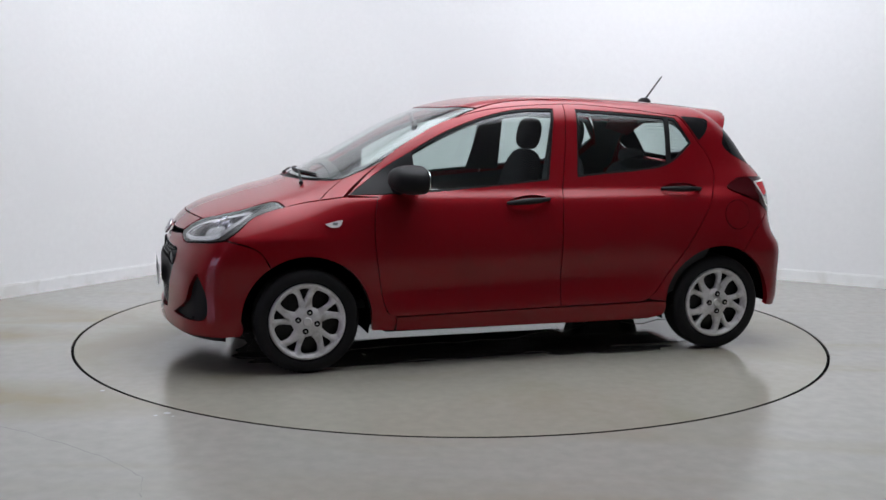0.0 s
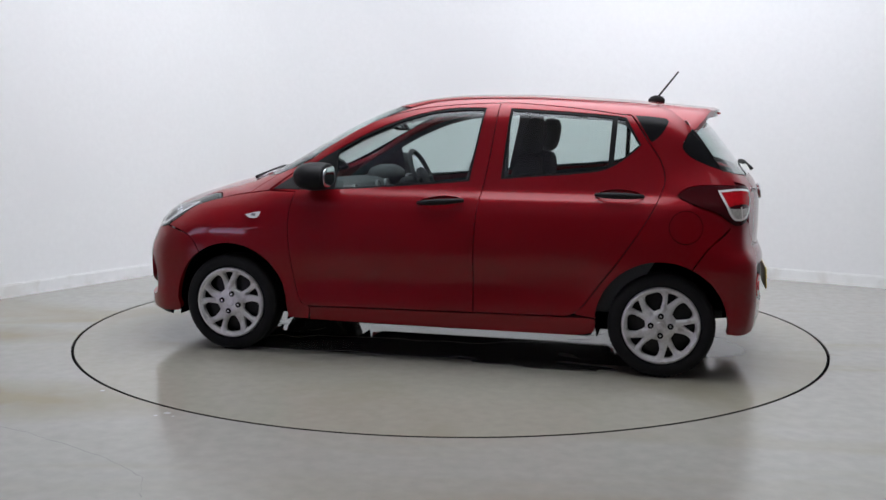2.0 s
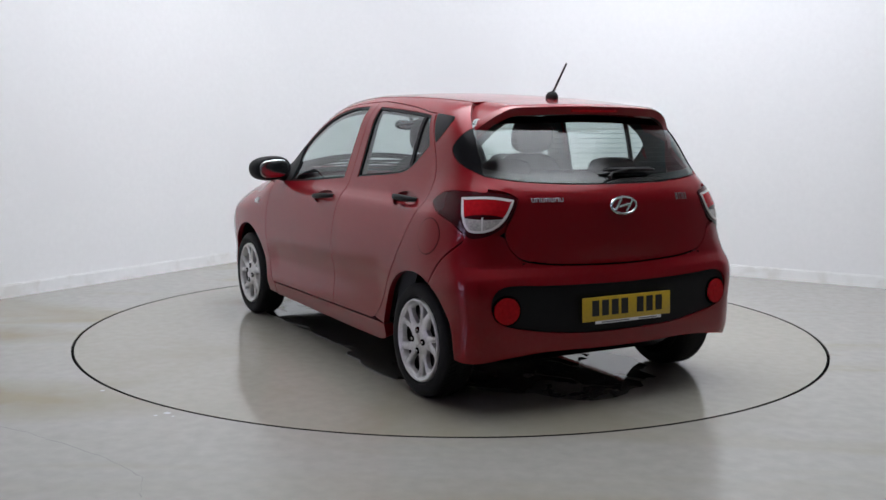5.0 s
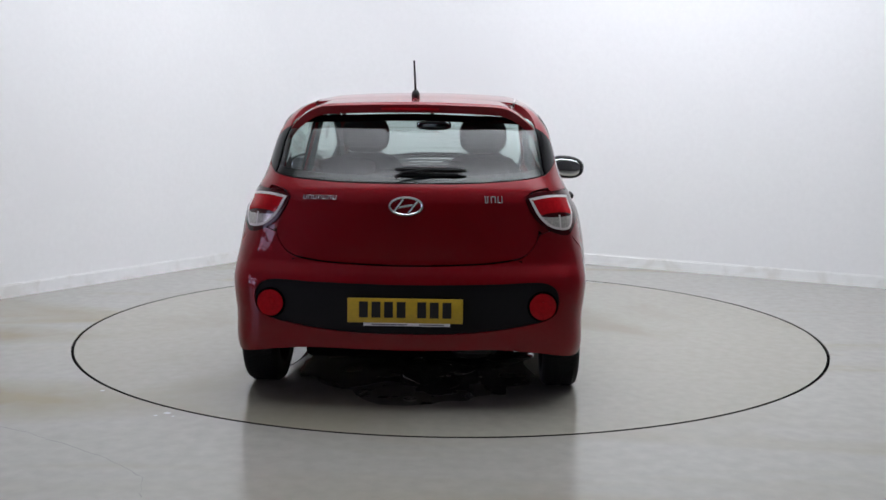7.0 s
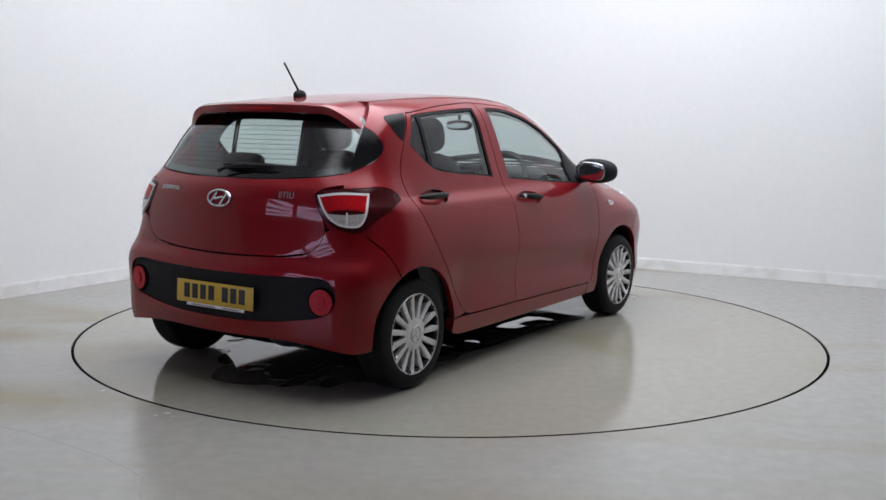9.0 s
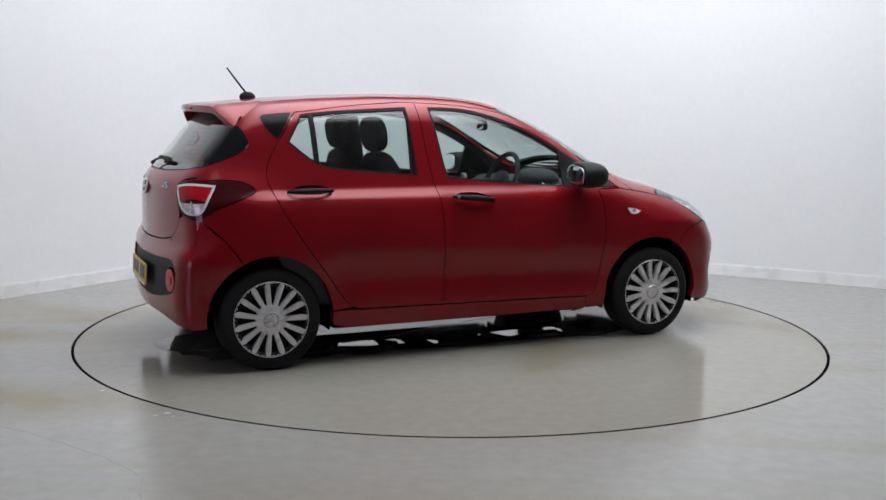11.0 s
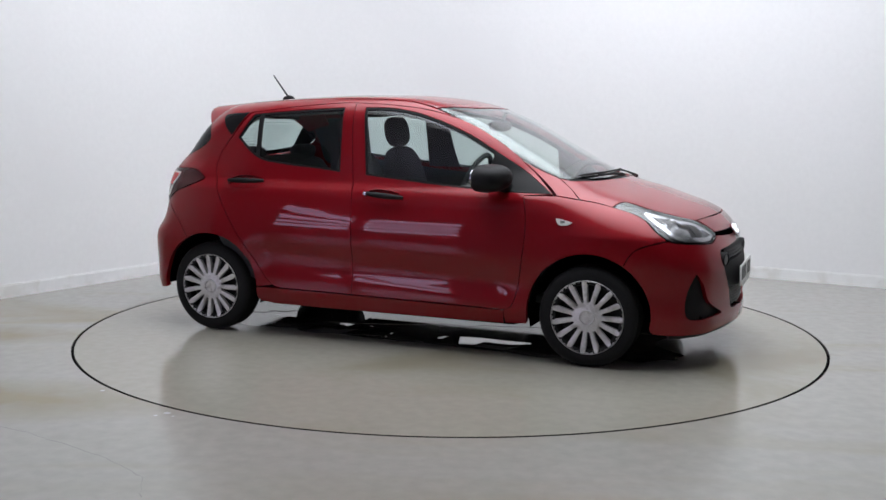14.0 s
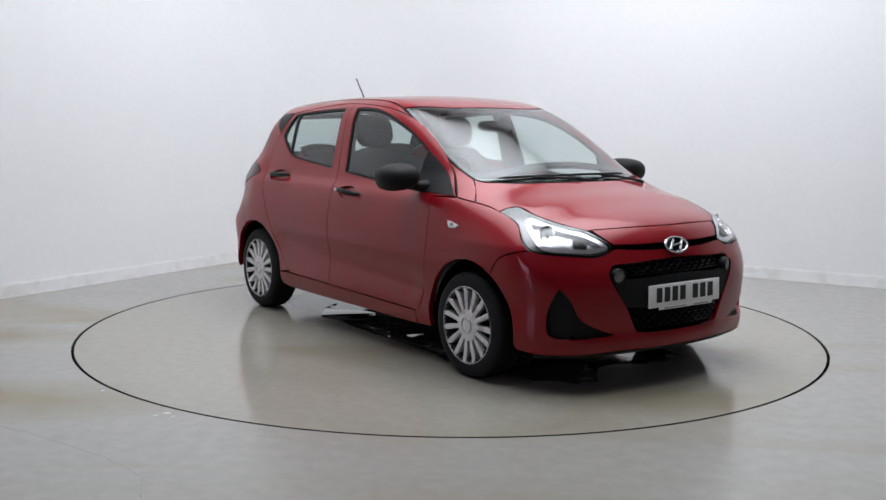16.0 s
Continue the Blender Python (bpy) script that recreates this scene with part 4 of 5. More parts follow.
    # grille mesh: short bars in staggered rows
    for zone, z0, rows, lim in (("upper", 0.578, 4, 0.335), ("lower", 0.306, 6, 0.30)):
        for r in range(rows):
            z = z0 + r * 0.0172
            n = int(lim / 0.026)
            for k in range(-n, n + 1):
                yy = (k + 0.5 * (r % 2)) * 0.0262 * 2
                if abs(yy) > lim + (0.06 * (z - 0.30) / 0.1 if zone == "lower" else 0):
                    continue
                q = cast("front", [(yy, z)])[0]
                nn = slope(q[None])[0]
                turn = math.atan2(nn[1], nn[0])
                bm = bmesh.new()
                box(bm, (0.014, 0.036, 0.0062), Matrix.Translation(q - nn * 0.020) @ Matrix.Rotation(turn, 4, "Z"), 0.002, 1)
                for e in (-1, 1):
                    box(bm, (0.014, 0.005, 0.0185), Matrix.Translation(q - nn * 0.022) @ Matrix.Rotation(turn, 4, "Z") @ Matrix.Translation((0, e * 0.021, 0.0085)) @ Matrix.Rotation(-e * 0.7, 4, "X"))
                part("grille_bar", bm, GLOSS_BLACK, grille)
    for m in (1, -1):
        q = cast("front", [(0.397, 0.573)])[0]
        root = new("daytime_lamp")
        root.parent = car
        tagged(root, "round grey daytime running lamp")
        tilt = Matrix.Translation((q[0] - 0.004, q[1] * m, q[2])) @ Matrix.Rotation(radians(16 * m), 4, "Z")
        for nm, prof, mt in (("bezel", [(0.030, 0.012), (0.034, 0.014), (0.038, 0.008), (0.038, -0.03)], BLACK), ("lens", [(0.0, 0.012), (0.018, 0.010), (0.0305, 0.006), (0.0305, -0.01)], LAMP_GREY)):
            bm = lathe(prof, 28, "z")
            bm.transform(tilt @ Matrix.Rotation(radians(90), 4, "Y"))
            part(nm, bm, mt, root)
    # lower lip
    lip = [(1.90, 0.0, 0.222), (1.87, 0.3, 0.224), (1.78, 0.53, 0.228), (1.6, 0.71, 0.226), (1.6, 0.71, 0.226), (1.6, 0.71, 0.168), (1.6, 0.71, 0.168), (1.78, 0.53, 0.168), (1.87, 0.3, 0.165), (1.9, 0.0, 0.165)]
    panel("lower_lip", "bow", soft("bow", mirrored(uv("bow", lip))), BLACK, bumper, off=-0.004, depth=0.05, gap=0, label="black lower spoiler lip")
    return skin_roof


def headlamp(s):
    root = new("headlamp")
    root.parent = car
    tagged(root, "clear headlamp with chrome reflector")
    shape = soft("bow", uv("bow", LAMP_FRONT))
    panel("housing", "bow", shape, LAMP_GREY, root, side=s, off=-0.040, depth=0, gap=-0.012, label="grey lamp housing")
    panel("rim", "bow", shape, GLOSS_BLACK, root, holes=[inset(shape, 0.007)], side=s, off=-0.002, depth=0.03, gap=0.001)
    ring = soft("bow", uv("bow", [(1.453, 0.657, 0.836), (1.485, 0.612, 0.845), (1.616, 0.545, 0.811), (1.699, 0.472, 0.779), (1.772, 0.405, 0.708), (1.771, 0.483, 0.684), (1.723, 0.603, 0.688), (1.642, 0.706, 0.703), (1.58, 0.718, 0.752)]))
    panel("chrome_surround", "bow", ring, CHROME, root, holes=[inset(ring, 0.021)], side=s, off=-0.010, depth=0.02, gap=0.0, label="bright chrome surround")
    panel("reflector", "bow", ring, REFLECTOR, root, side=s, off=-0.030, depth=0, gap=0.004, label="faceted bright reflector")
    dark = soft("bow", uv("bow", [(1.675, 0.535, 0.783), (1.69, 0.505, 0.777), (1.735, 0.50, 0.725), (1.735, 0.53, 0.692), (1.725, 0.565, 0.690), (1.70, 0.56, 0.74)]))
    panel("divider", "bow", dark, GLOSS_BLACK, root, side=s, off=-0.016, depth=0.012, gap=0.0)
    for px_, py_, pz_, r in ((1.735, 0.465, 0.720, 0.032), (1.60, 0.635, 0.770, 0.042)):
        c = np.array([px_, py_, pz_])
        bm = lathe([(r, 0.0), (r * 0.85, -0.012), (r * 0.5, -0.022), (0.009, -0.026), (0.009, 0.0), (0.006, 0.006), (0.0, 0.007)], 28, "z")
        bm.transform(Matrix.Translation((px_ - 0.008, py_ * s, pz_)) @ Matrix.Rotation(radians(32 * s), 4, "Z") @ Matrix.Rotation(radians(70), 4, "Y"))
        part("bulb_bowl", bm, CHROME, root, "round chrome lamp bowl")
    panel("cover", "bow", shape, CLEAR, root, side=s, off=0.0, depth=0, gap=0.003, label="clear lamp cover").visible_shadow = False


def rear_end():
    top = [(0.0, 0.655), (0.327, 0.664), (0.45, 0.676), (0.525, 0.694), (0.572, 0.735), (0.60, 0.795), (0.60, 0.795)]
    lamp = [(-1.601, 0.673, 0.817), (-1.562, 0.757, 0.804), (-1.533, 0.787, 0.815), (-1.533, 0.787, 0.815)]
    arch = [(-1.514, 0.774), (-1.424, 0.688), (-1.338, 0.568), (-1.338, 0.568)] + arc(-1.19, 0.268, 0.334, 117, 178) + [(-1.52, 0.245), (-1.52, 0.245)]
    low = [(-1.56, 0.765, 0.242), (-1.6, 0.735, 0.242), (-1.693, 0.613, 0.25), (-1.72, 0.43, 0.268), (-1.735, 0.15, 0.266), (-1.74, 0.0, 0.264)]
    shape = soft("stern", mirrored(spots("stern", ("rear", top), ("xyz", lamp), ("left", arch), ("xyz", low))))
    insert = soft("stern", mirrored(spots("stern", ("rear", [(0.0, 0.572), (0.43, 0.578), (0.60, 0.584), (0.66, 0.570), (0.69, 0.53), (0.692, 0.48), (0.665, 0.43), (0.56, 0.393), (0.30, 0.358), (0.0, 0.350)]))))
    bumper = panel("rear_bumper", "stern", shape, PAINT, car, holes=[insert], label="red rear bumper", depth=0.03)
    panel("bumper_insert", "stern", insert, BLACK, bumper, off=-0.010, depth=0, gap=-0.012, label="black textured bumper insert")
    for m in (1, -1):
        a = arc(0.622, 0.476, 0.060, 0, 351, 40)
        disc = spots("stern", ("rear", [(y * m, z) for y, z in a]))
        panel("rear_reflector", "stern", disc, LAMP_RED, car, off=0.002, depth=0.02, gap=0, grid=0.015, label="round red rear reflector lamp")
        core = spots("stern", ("rear", [(y * m, z) for y, z in arc(0.622, 0.476, 0.024, 0, 351, 28)]))
        panel("lamp_core", "stern", core, LAMP_RED, bumper, off=0.006, depth=0.006, gap=0, grid=0.012, label="raised red core of the round lamp")
        ring = spots("stern", ("rear", [(y * m, z) for y, z in arc(0.622, 0.476, 0.069, 0, 351, 40)]))
        panel("reflector_ring", "stern", ring, DARK, bumper, holes=[disc], off=-0.004, depth=0.02, gap=0, grid=0.015)
    gate = spots("stern", ("rear", [(0.0, 1.024), (0.268, 1.026), (0.50, 1.040), (0.636, 1.064), (0.636, 1.064), (0.654, 1.006), (0.654, 1.006), (0.578, 0.992), (0.532, 0.963), (0.532, 0.963), (0.56, 0.90), (0.587, 0.857),
                                    (0.600, 0.80), (0.575, 0.735), (0.527, 0.697), (0.45, 0.680), (0.327, 0.667), (0.0, 0.659)]))
    lid = panel("tailgate", "stern", soft("stern", mirrored(gate)), PAINT, car, label="red tailgate", depth=0.02)
    pane = spots("stern", ("rear", [(0.0, 1.028), (0.268, 1.030), (0.50, 1.044), (0.648, 1.068), (0.648, 1.068), (0.630, 1.166), (0.590, 1.290), (0.555, 1.324), (0.23, 1.340), (0.0, 1.345)]))
    pane = soft("stern", mirrored(pane))
    panel("rear_window", "stern", pane, REAR_PANE, lid, off=-0.005, depth=0, gap=0.003, label="tinted heated rear window").visible_shadow = False
    panel("rear_window_band", "stern", pane, GLOSS_BLACK, lid, holes=[inset(pane, 0.035)], off=-0.007, depth=0.004, gap=0.002, label="black band round the rear window")
    for k in range(10):
        z = 1.075 + k * 0.0225
        w = 0.50 - 0.10 * (z - 1.075)
        pts = cast("rear", [(yy, z) for yy in np.linspace(-w, w, 17)])
        bm = bmesh.new()
        tube(bm, pts + slope(pts) * -0.006, 0.0011, 4)
        part("heater_wire", bm, TRIM, lid)
    for m in (1, -1):
        q = spots("rail", ("xyz", [(-1.476, 0.639, 1.071), (-1.476, 0.639, 1.071), (-1.325, 0.681, 1.126), (-1.268, 0.675, 1.18), (-1.285, 0.650, 1.23), (-1.315, 0.588, 1.277), (-1.315, 0.588, 1.277), (-1.404, 0.618, 1.166)]))
        panel("corner_glass", "rail", soft("rail", q), GLOSS_BLACK, car, side=m, off=0.0, depth=0.01, gap=0.0005, label="dark corner glass beside the tailgate")
    # spoiler: a wing that carries the roof line on beyond the window
    ny, nx = 41, 12
    bm = bmesh.new()
    upper, lower = [], []
    for i in range(ny):
        y = -0.60 + 1.20 * i / (ny - 1)
        ay = abs(y)
        back = -1.458 + 0.30 * y * y + 0.35 * max(0, ay - 0.47) ** 2 * 8
        rowu, rowl = [], []
        for j in range(nx):
            t = j / (nx - 1)
            x = -1.140 + 0.02 * ay + (back + 1.140 - 0.02 * ay) * t
            z = float(height(np.array([x]), np.array([y]))[0]) - 3.0 * max(0, ay - 0.40) ** 2 + 0.008 * t
            rowu.append(bm.verts.new((x, y, z - (0.008 if j == nx - 1 else 0))))
            drop = 0.012 + 0.034 * t ** 1.5
            rowl.append(bm.verts.new((x + 0.010 * t, y * 0.99, z - drop)))
        upper.append(rowu)
        lower.append(rowl)
    for rows in (upper, lower):
        for a, b in zip(rows, rows[1:]):
            for j in range(nx - 1):
                bm.faces.new((a[j], a[j + 1], b[j + 1], b[j]))
    for a, b, c, d in zip(upper, upper[1:], lower, lower[1:]):
        bm.faces.new((a[-1], b[-1], d[-1], c[-1]))
        bm.faces.new((a[0], b[0], d[0], c[0]))
    for u, l in ((upper[0], lower[0]), (upper[-1], lower[-1])):
        for j in range(nx - 1):
            bm.faces.new((u[j], u[j + 1], l[j + 1], l[j]))
    wing = part("spoiler", bm, PAINT, car, "red roof spoiler over the rear window")
    bm = bmesh.new()
    box(bm, (0.012, 0.27, 0.011), Matrix.Translation((-1.455, 0, 1.358)), 0.003)
    part("brake_light", bm, LAMP_RED, wing, "red high-level brake light")


def tail_lamp(s):
    root = new("tail_lamp")
    root.parent = car
    tagged(root, "red and clear tail lamp with white surround")
    panel("housing", "stern", soft("stern", uv("stern", LAMP_REAR)), LAMP_DARK, root, side=s, off=0.003, depth=0.03, gap=0.003, label="glossy dark red lamp housing")
    panel("lamp_seat", "stern", soft("stern", uv("stern", LAMP_REAR)), PAINT, root, side=s, off=-0.012, depth=0, gap=-0.022, label="red body edge round the lamp")
    ring = soft("stern", uv("stern", [(-1.609, 0.552, 0.961), (-1.609, 0.552, 0.961), (-1.568, 0.647, 0.979), (-1.455, 0.745, 0.977), (-1.455, 0.745, 0.977), (-1.525, 0.785, 0.863), (-1.555, 0.757, 0.822), (-1.60, 0.672, 0.825), (-1.616, 0.605, 0.872)]))
    inner = inset(ring * (0.9, 1), 0.0105) / (0.9, 1)
    panel("surround", "stern", ring, LAMP_WHITE, root, holes=[inner], side=s, off=0.0062, depth=0.008, gap=0, grid=0.014, label="white lamp surround")
    lim = 0.884
    up, down = [], []
    n = len(inner)
    for i in range(n):
        a, b = inner[i], inner[(i + 1) % n]
        (up if a[1] > lim else down).append(a)
        if (a[1] > lim) != (b[1] > lim):
            c = a + (b - a) * ((lim - a[1]) / (b[1] - a[1]))
            up.append(c + (0, 0.0015))
            down.append(c - (0, 0.006))
    panel("red_lens", "stern", np.array(up), LAMP_RED, root, side=s, off=0.0048, depth=0.01, gap=0, grid=0.014, label="red brake lens")
    panel("clear_lens", "stern", np.array(down), LAMP_CLEAR, root, side=s, off=0.0048, depth=0.01, gap=0, grid=0.014, label="clear ribbed indicator lens")
    m = np.array(down).mean(0)
    panel("lens_divider", "stern", np.array([(m[0] - 0.004, lim), (m[0] + 0.004, lim), (m[0] + 0.004, m[1] - 0.026), (m[0] - 0.004, m[1] - 0.026)]), LAMP_WHITE, root, side=s, off=0.006, depth=0.006, gap=0, grid=0.02)


def number_plate(front):
    root = new("number_plate")
    root.parent = car
    tagged(root, "white front number plate" if front else "yellow rear number plate")
    if front:
        m = pose(1.912, 0.0, 0.468) @ pose(0, 0, 0, 90, 0, 90) @ pose(0, 0, 0, -2)
    else:
        m = pose(-1.738, -0.002, 0.460) @ pose(0, 0, 0, 90, 0, -90) @ pose(0, 0, 0, -3)
    bm = bmesh.new()
    box(bm, (0.52, 0.111, 0.006), m, 0.002)
    part("plate", bm, PLATE_WHITE if front else YELLOW, root, "plain plate with dark bars")
    for k in range(7):
        u = -0.187 + 0.0565 * k + (0.036 if k > 3 else 0)
        bm = bmesh.new()
        box(bm, (0.040, 0.072, 0.001), m @ Matrix.Translation((u, 0.004, 0.0036)))
        part("bar", bm, INK, root)
    bm = bmesh.new()
    box(bm, (0.39, 0.014, 0.004), m @ Matrix.Translation((0.008, -0.0625, 0.001)), 0.001)
    part("dealer_strip", bm, PLATE_WHITE, root, "narrow white strip under the plate")
    for u, w in ((-0.07, 0.16), (0.12, 0.11)):
        bm = bmesh.new()
        box(bm, (w, 0.0055, 0.001), m @ Matrix.Translation((u, -0.0625, 0.0034)))
        part("strip_bar", bm, LAMP_GREY, root)


def emblem(front):
    root = new("emblem")
    root.parent = car
    tagged(root, "oval chrome emblem")
    if front:
        q = cast("front", [(0.0, 0.702)])[0]
        m = pose(q[0] + 0.014, 0, 0.702) @ pose(0, 0, 0, 90, 0, 90) @ pose(0, 0, 0, -28)
    else:
        q = cast("rear", [(0.0, 0.928)])[0]
        m = pose(q[0] - 0.008, 0, 0.926) @ pose(0, 0, 0, 90, 0, -90) @ pose(0, 0, 0, -10)
    a, b = (0.077, 0.040) if front else (0.073, 0.039)
    bm = bmesh.new()
    pts = [(a * math.cos(t), b * math.sin(t), 0) for t in np.linspace(0, 2 * math.pi, 41)]
    tube(bm, pts, 0.0065, 8, False)
    bm.transform(m)
    part("ring", bm, CHROME, root)
    V, F, rim = fill(np.array([p[:2] for p in pts[:-1]]), [], 0.02)
    bm = bmesh.new()
    bv = [bm.verts.new((x, y, -0.003)) for x, y in V]
    for f in F:
        bm.faces.new([bv[i] for i in f])
    bm.transform(m)
    part("backing", bm, GLOSS_BLACK if front else PAINT, root)
    for u0, u1 in (((-0.052, -0.022), (-0.012, 0.030)), ((0.012, -0.030), (0.052, 0.022)), ((-0.03, -0.006), (0.03, 0.006))):
        bm = bmesh.new()
        tube(bm, [(u0[0], u0[1], 0.001), (u1[0], u1[1], 0.001)], 0.0062, 8)
        bm.transform(m)
        part("stroke", bm, CHROME, root)


def badges():
    for y0, y1, z, h in ((0.475, 0.315, 0.958, 0.020), (-0.345, -0.435, 0.955, 0.032)):
        root = new("badge")
        root.parent = car
        tagged(root, "small row of chrome badge shapes")
        n = 7 if h < 0.03 else 3
        for k in range(n):
            y = y0 + (y1 - y0) * (k + 0.5) / n
            w = abs(y1 - y0) / n * (0.72 if k or n == 7 else 0.4)
            q = cast("rear", [(y, z)])[0]
            nn = slope(q[None])[0]
            m = Matrix.Translation(q + nn * 0.002) @ Matrix.Rotation(math.atan2(nn[1], nn[0]), 4, "Z") @ Matrix.Rotation(-math.asin(nn[2]), 4, "Y")
            for dy, dz, sy, sz in ((-w * 0.42, 0, 0.005, h), (w * 0.42, 0, 0.005, h), (0, (h - 0.004) / 2 * (1 if k % 2 else -1), w, 0.0045)):
                bm = bmesh.new()
                box(bm, (0.004, sy, sz), m @ Matrix.Translation((0, dy, dz)), 0.001, 1)
                part("stroke", bm, CHROME, root)


def wiper(name_pts, arm_pts, label, thick=0.0065):
    root = new("wiper")
    root.parent = car
    tagged(root, label)
    bm = bmesh.new()
    tube(bm, arm_pts, [0.011] + [0.006] * (len(arm_pts) - 1), 8)
    part("arm", bm, BLACK, root)
    bm = bmesh.new()
    tube(bm, name_pts, [0.004] + [thick] * (len(name_pts) - 2) + [0.003], 6)
    part("blade", bm, BLACK, root)


def on_skin(kind, pts, off):
    p = cast(kind, pts)
    return [Vector(v) for v in p + slope(p) * off]


def fittings():
    wiper(on_skin("top", [(1.128 - 0.35 * y * y, y) for y in np.linspace(0.40, -0.16, 9)], 0.006), on_skin("top", [(1.165, 0.47), (1.15, 0.36), (1.135, 0.20), (1.128, 0.12)], 0.011), "black windscreen wiper")
    wiper(on_skin("top", [(1.128 - 0.35 * y * y, y) for y in np.linspace(-0.14, -0.50, 7)], 0.006), on_skin("top", [(1.185, -0.04), (1.165, -0.12), (1.135, -0.24), (1.11, -0.32)], 0.011), "black windscreen wiper")
    wiper(on_skin("rear", [(y, 1.075 - 0.05 * y * y) for y in np.linspace(0.06, -0.27, 8)], 0.016), on_skin("rear", [(0.05, 1.035), (0.02, 1.055), (-0.10, 1.072)], 0.026), "black rear wiper", 0.013)
    root = new("aerial")
    root.parent = car
    tagged(root, "short black roof aerial")
    bm = bmesh.new()
    pillow(bm, (0.095, 0.042, 0.062), Matrix.Translation((-1.105, 0, 1.428)), 2.0, 10)
    part("base", bm, BLACK, root)
    bm = bmesh.new()
    tube(bm, [Vector((-1.108, 0, 1.444)).lerp(Vector((-1.222, 0, 1.592)), k / 14) for k in range(15)], [0.0062 - 0.0006 * (k % 2) - 0.0001 * k for k in range(15)], 8)
    part("rod", bm, BLACK, root)
    # underside
    bm = bmesh.new()
    box(bm, (2.9, 1.0, 0.13), Matrix.Translation((0.0, 0, 0.235)), 0.03)
    box(bm, (1.62, 1.46, 0.12), Matrix.Translation((-0.03, 0, 0.235)), 0.03)
    box(bm, (0.36, 1.24, 0.11), Matrix.Translation((1.58, 0, 0.245)), 0.02)
    part("underbody", bm, DARK, car, "black underbody")
    bm = bmesh.new()
    tube(bm, [(-0.9, -0.25, 0.22), (-1.35, -0.36, 0.235), (-1.56, -0.40, 0.25)], 0.022, 12)
    pillow(bm, (0.42, 0.24, 0.15), Matrix.Translation((-1.42, -0.30, 0.27)), 2.6, 8)
    part("exhaust", bm, STEEL, car, "dull steel exhaust silencer")
    for x in (1.1925, -1.1925):
        bm = bmesh.new()
        tube(bm, [(x, -0.68, HUB_Z), (x, 0.68, HUB_Z)], 0.04, 12)
        part("axle", bm, DARK, car)
    # bulkheads keep the view through the grille and the arches dark
    bm = bmesh.new()
    box(bm, (0.03, 1.0, 0.50), Matrix.Translation((1.60, 0, 0.45)))
    part("radiator", bm, DARK, car)
    bm = bmesh.new()
    box(bm, (0.03, 1.05, 0.40), Matrix.Translation((-1.63, 0, 0.48)))
    part("rear_crossmember", bm, DARK, car)


def seat(y, steering):
    root = new("front_seat")
    root.parent = car
    tagged(root, "dark cloth front seat with headrest")
    bm = bmesh.new()
    pillow(bm, (0.52, 0.50, 0.20), Matrix.Translation((-0.05, y, 0.50)) @ Matrix.Rotation(radians(-8), 4, "Y"), 3.4)
    part("cushion", bm, CLOTH, root)
    bm = bmesh.new()
    pillow(bm, (0.16, 0.49, 0.66), Matrix.Translation((-0.36, y, 0.80)) @ Matrix.Rotation(radians(-14), 4, "Y"), 3.2)
    part("backrest", bm, CLOTH, root)
    bm = bmesh.new()
    pillow(bm, (0.115, 0.265, 0.205), Matrix.Translation((-0.452, y, 1.222)) @ Matrix.Rotation(radians(-10), 4, "Y"), 2.9)
    part("headrest", bm, CLOTH, root, "dark cloth headrest")
    for e in (-0.055, 0.055):
        bm = bmesh.new()
        tube(bm, [(-0.42, y + e, 1.06), (-0.445, y + e, 1.17)], 0.0065, 8)
        part("headrest_post", bm, CHROME, root)


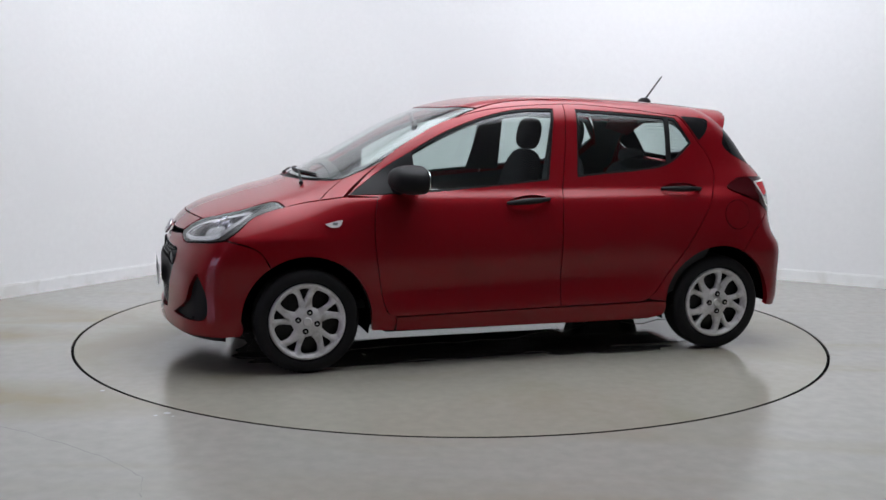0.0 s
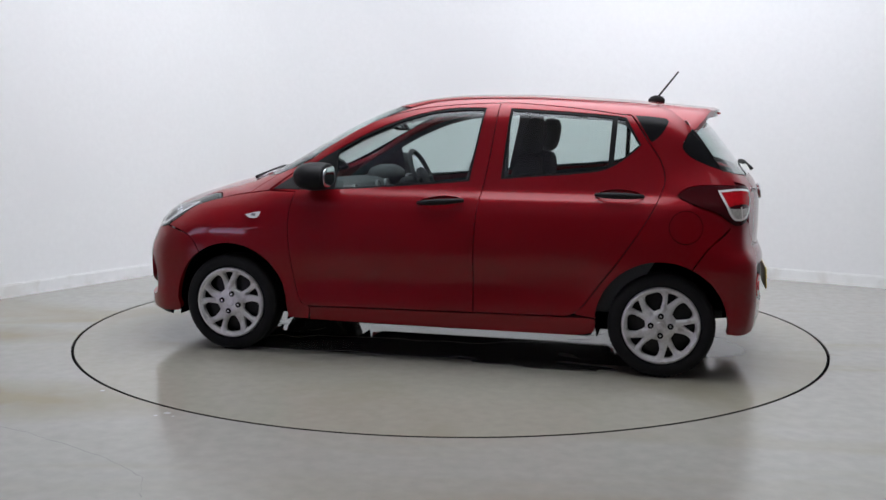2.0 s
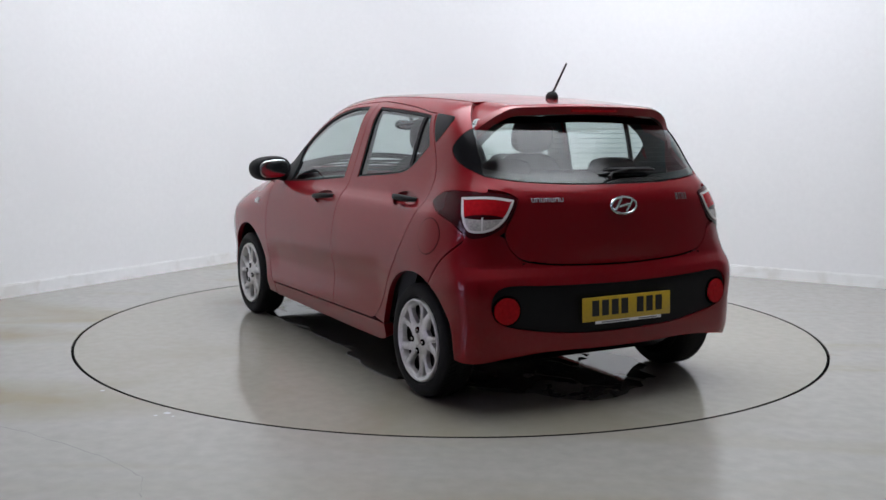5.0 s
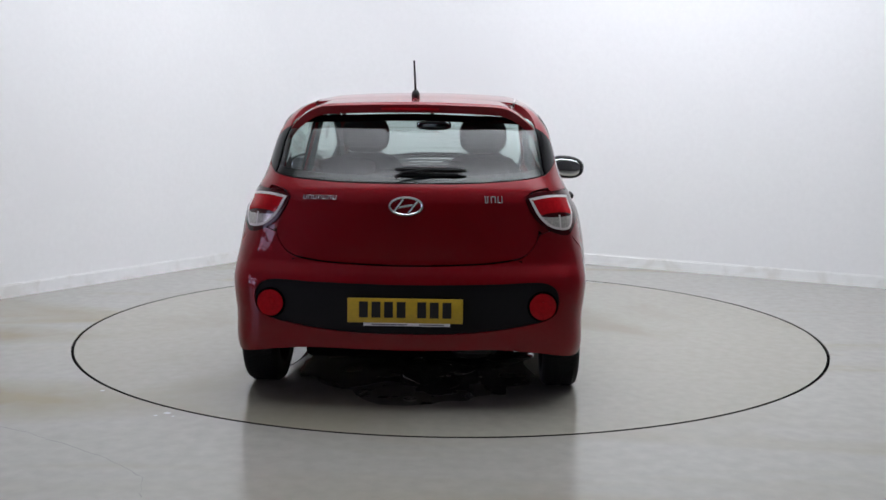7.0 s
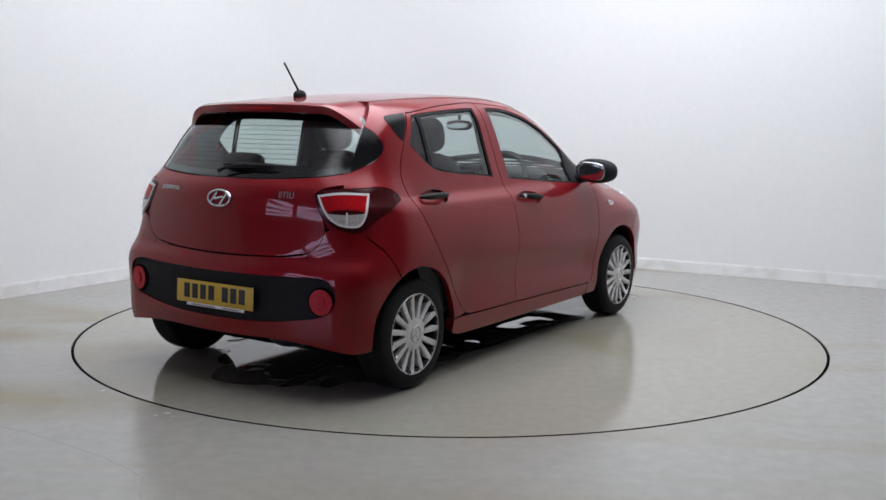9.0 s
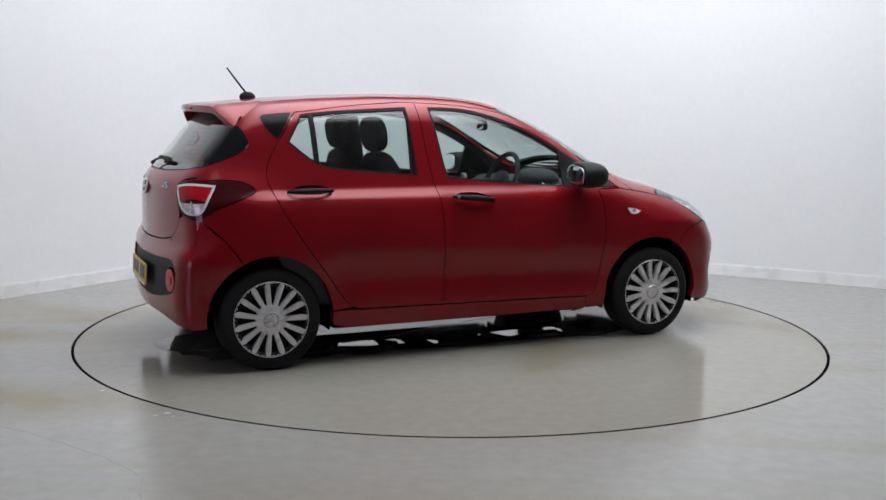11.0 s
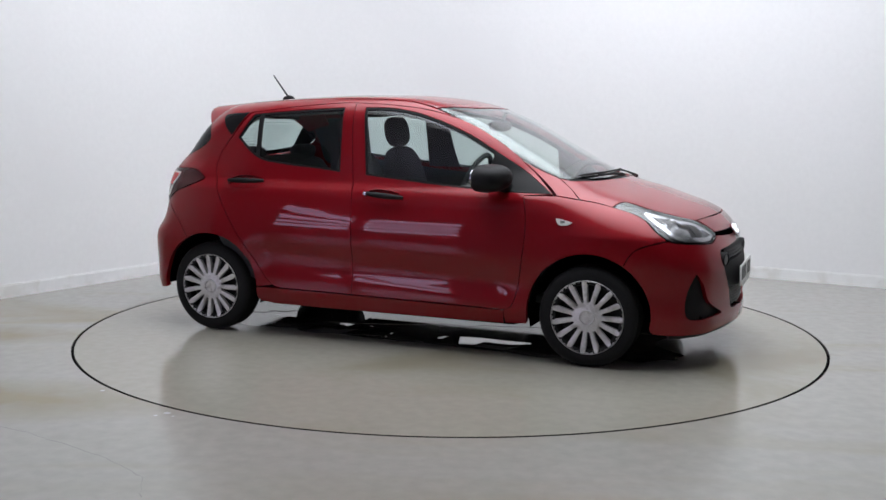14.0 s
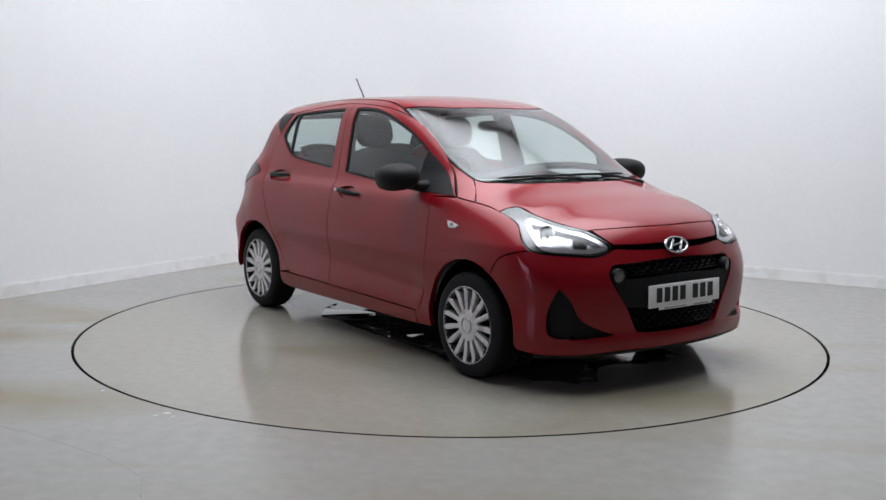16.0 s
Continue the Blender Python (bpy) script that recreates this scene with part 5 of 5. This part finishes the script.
def cabin():
    seat(0.325, False)
    seat(-0.335, True)
    root = new("rear_bench")
    root.parent = car
    tagged(root, "dark cloth rear bench with low headrests")
    bm = bmesh.new()
    pillow(bm, (0.48, 1.20, 0.2), Matrix.Translation((-0.80, 0, 0.52)), 4.0)
    part("cushion", bm, CLOTH, root)
    bm = bmesh.new()
    pillow(bm, (0.15, 1.20, 0.58), Matrix.Translation((-1.10, 0, 0.78)) @ Matrix.Rotation(radians(-18), 4, "Y"), 4.0)
    part("backrest", bm, CLOTH, root)
    for y in (-0.33, 0.33):
        bm = bmesh.new()
        pillow(bm, (0.10, 0.28, 0.10), Matrix.Translation((-1.19, y, 1.075)), 2.8)
        part("headrest", bm, CLOTH, root)
    bm = bmesh.new()
    box(bm, (0.40, 1.14, 0.02), Matrix.Translation((-1.38, 0, 0.985)), 0.006)
    part("parcel_shelf", bm, TRIM, car, "dark parcel shelf")
    bm = bmesh.new()
    box(bm, (2.5, 1.30, 0.04), Matrix.Translation((-0.25, 0, 0.32)), 0.01)
    part("cabin_floor", bm, TRIM, car)
    # dashboard
    root = new("dashboard")
    root.parent = car
    tagged(root, "dark grey dashboard with centre console")
    bm = bmesh.new()
    pillow(bm, (0.56, 1.26, 0.26), Matrix.Translation((0.82, 0, 0.81)) @ Matrix.Rotation(radians(4), 4, "Y"), 4.0)
    part("top_pad", bm, TRIM, root)
    bm = bmesh.new()
    pillow(bm, (0.22, 0.36, 0.14), Matrix.Translation((0.62, -0.36, 0.945)), 2.4)
    part("instrument_hood", bm, TRIM, root)
    bm = bmesh.new()
    box(bm, (0.36, 0.30, 0.46), Matrix.Translation((0.62, 0, 0.62)) @ Matrix.Rotation(radians(-16), 4, "Y"), 0.03)
    part("console", bm, TRIM, root)
    for y in (0.53, -0.56, 0.09, -0.09):
        bm = lathe([(0.0, 0.0), (0.030, 0.0), (0.034, 0.006), (0.040, 0.006), (0.040, -0.01)], 20, "z")
        bm.transform(pose(0.535, y, 0.90, 0, -80, 0))
        part("air_vent", bm, LAMP_GREY, root)
    root = new("steering_wheel")
    root.parent = car
    tagged(root, "black three-spoke steering wheel")
    m = pose(0.37, -0.345, 0.935, 0, -66, 0)
    bm = bmesh.new()
    tube(bm, [m @ Vector((0.183 * math.cos(t), 0.183 * math.sin(t), 0)) for t in np.linspace(0, 2 * math.pi, 41)], 0.0155, 10, False)
    part("rim", bm, TRIM, root)
    bm = bmesh.new()
    pillow(bm, (0.14, 0.16, 0.06), m, 2.6, 8)
    part("hub", bm, TRIM, root)
    for a in (0, 180, 270):
        bm = bmesh.new()
        tube(bm, [m @ Vector((0.05 * math.sin(radians(a)), 0.05 * math.cos(radians(a)), 0)), m @ Vector((0.18 * math.sin(radians(a)), 0.18 * math.cos(radians(a)), 0))], 0.016, 8)
        part("spoke", bm, TRIM, root)
    bm = bmesh.new()
    tube(bm, [m @ Vector((0, 0, 0)), (0.62, -0.345, 0.86)], 0.035, 10)
    part("column", bm, TRIM, root)
    # mirror on the windscreen
    root = new("interior_mirror")
    root.parent = car
    tagged(root, "black interior mirror")
    bm = bmesh.new()
    pillow(bm, (0.035, 0.235, 0.066), pose(0.411, -0.013, 1.272, 0, 0, -14), 3.2, 8)
    part("shell", bm, BLACK, root)
    bm = bmesh.new()
    pillow(bm, (0.008, 0.215, 0.052), pose(0.394, -0.013, 1.272, 0, 0, -14), 3.4, 8)
    part("mirror_glass", bm, MIRROR, root)
    bm = bmesh.new()
    tube(bm, [(0.42, -0.01, 1.29), (0.44, 0.0, 1.352)], 0.012, 8)
    part("stem", bm, BLACK, root)
    # headliner, pillar and door linings, seen from inside
    roof = [(0.29, 0.0), (0.28, 0.2), (0.25, 0.36), (0.14, 0.52), (0.14, 0.52), (-0.6, 0.49), (-1.12, 0.46), (-1.12, 0.46), (-1.14, 0.0)]
    panel("headliner", "top", rounded(mirrored(roof, 1)), LINING, car, off=-0.03, depth=0, gap=0, grid=0.08, label="pale fabric headliner")
    for s in (1, -1):
        lining = double_ends([(0.80, 0.92), (0.55, 0.915), (0.28, 0.935), (-0.25, 0.972), (-0.5, 1.005), (-0.9, 1.055), (-1.06, 1.16)]) + double_ends([(-1.15, 1.05), (-1.15, 0.60), (-0.85, 0.32), (0.74, 0.31), (0.82, 0.6)])
        panel("door_lining", "left", rounded(lining), TRIM, car, side=s, off=-0.055, depth=0, gap=0, grid=0.07, label="dark door lining")
        post = double_ends([(-0.36, 1.385), (-0.23, 1.385), (-0.13, 0.99), (-0.36, 0.99)])
        q = [p for p in ((-0.36, 1.385), (-0.23, 1.385), (-0.13, 0.985), (-0.365, 0.985)) for _ in (0, 1)]
        panel("centre_post", "left", rounded(q), TRIM, car, side=s, off=-0.035, depth=0, gap=0, grid=0.06, label="dark centre pillar lining")
        q = [(1.0, 0.925), (0.66, 1.135), (0.46, 1.245), (0.22, 1.332), (-0.04, 1.368), (-0.35, 1.378), (-0.7, 1.355), (-1.0, 1.325), (-1.06, 1.2), (-1.06, 1.2), (-0.95, 1.31), (-0.7, 1.335), (-0.35, 1.355), (-0.04, 1.345), (0.2, 1.305), (0.43, 1.218), (0.62, 1.115), (0.90, 0.93), (0.90, 0.93)]
        panel("rail_lining", "left", rounded(q), TRIM, car, side=s, off=-0.028, depth=0, gap=0, grid=0.06, label="dark roof rail lining")
        q = [(-1.07, 1.19), (-1.02, 1.33), (-1.02, 1.33), (-1.22, 1.32), (-1.27, 1.26), (-1.24, 1.15), (-1.20, 1.0), (-1.10, 1.0)]
        panel("rear_post", "left", rounded(q), TRIM, car, side=s, off=-0.04, depth=0, gap=0, grid=0.06, label="dark rear pillar lining")


for s in (1, -1):
    side_panels(s)
    wing_mirror(s)
    headlamp(s)
    tail_lamp(s)
for hx, hs in HUBS:
    wheel(hx, hs)
front_end()
rear_end()
for is_front in (True, False):
    number_plate(is_front)
    emblem(is_front)
badges()
fittings()
cabin()

# ---- the turn of the table, degrees at each time ----
TURN = [(0.0, 197.13), (0.5, 189.87), (1.0, 181.53), (1.5, 174.81), (2.0, 166.94), (2.5, 159.2), (3.0, 151.18), (3.5, 143.39), (3.7, 140.68), (5.8, 106.9), (6.0, 103.77), (6.5, 96.23), (7.0, 88.01),
        (7.5, 80.47), (8.0, 72.33), (8.5, 64.74), (9.0, 56.59), (9.5, 49.0), (10.0, 40.76), (12.5, 1.69), (13.0, -6.14), (13.5, -13.76), (14.0, -21.89), (14.5, -29.46), (15.0, -37.54), (15.5, -45.35), (16.0, -53.45)]


def motions():
    walk(car, [(t, pose(0, 0, 0, 0, 0, a) @ pose(-0.1357, 0.1381, 0)) for t, a in TURN])
    walk(table_top, [(t, pose(0, 0, 0, 0, 0, a)) for t, a in TURN])


motions()
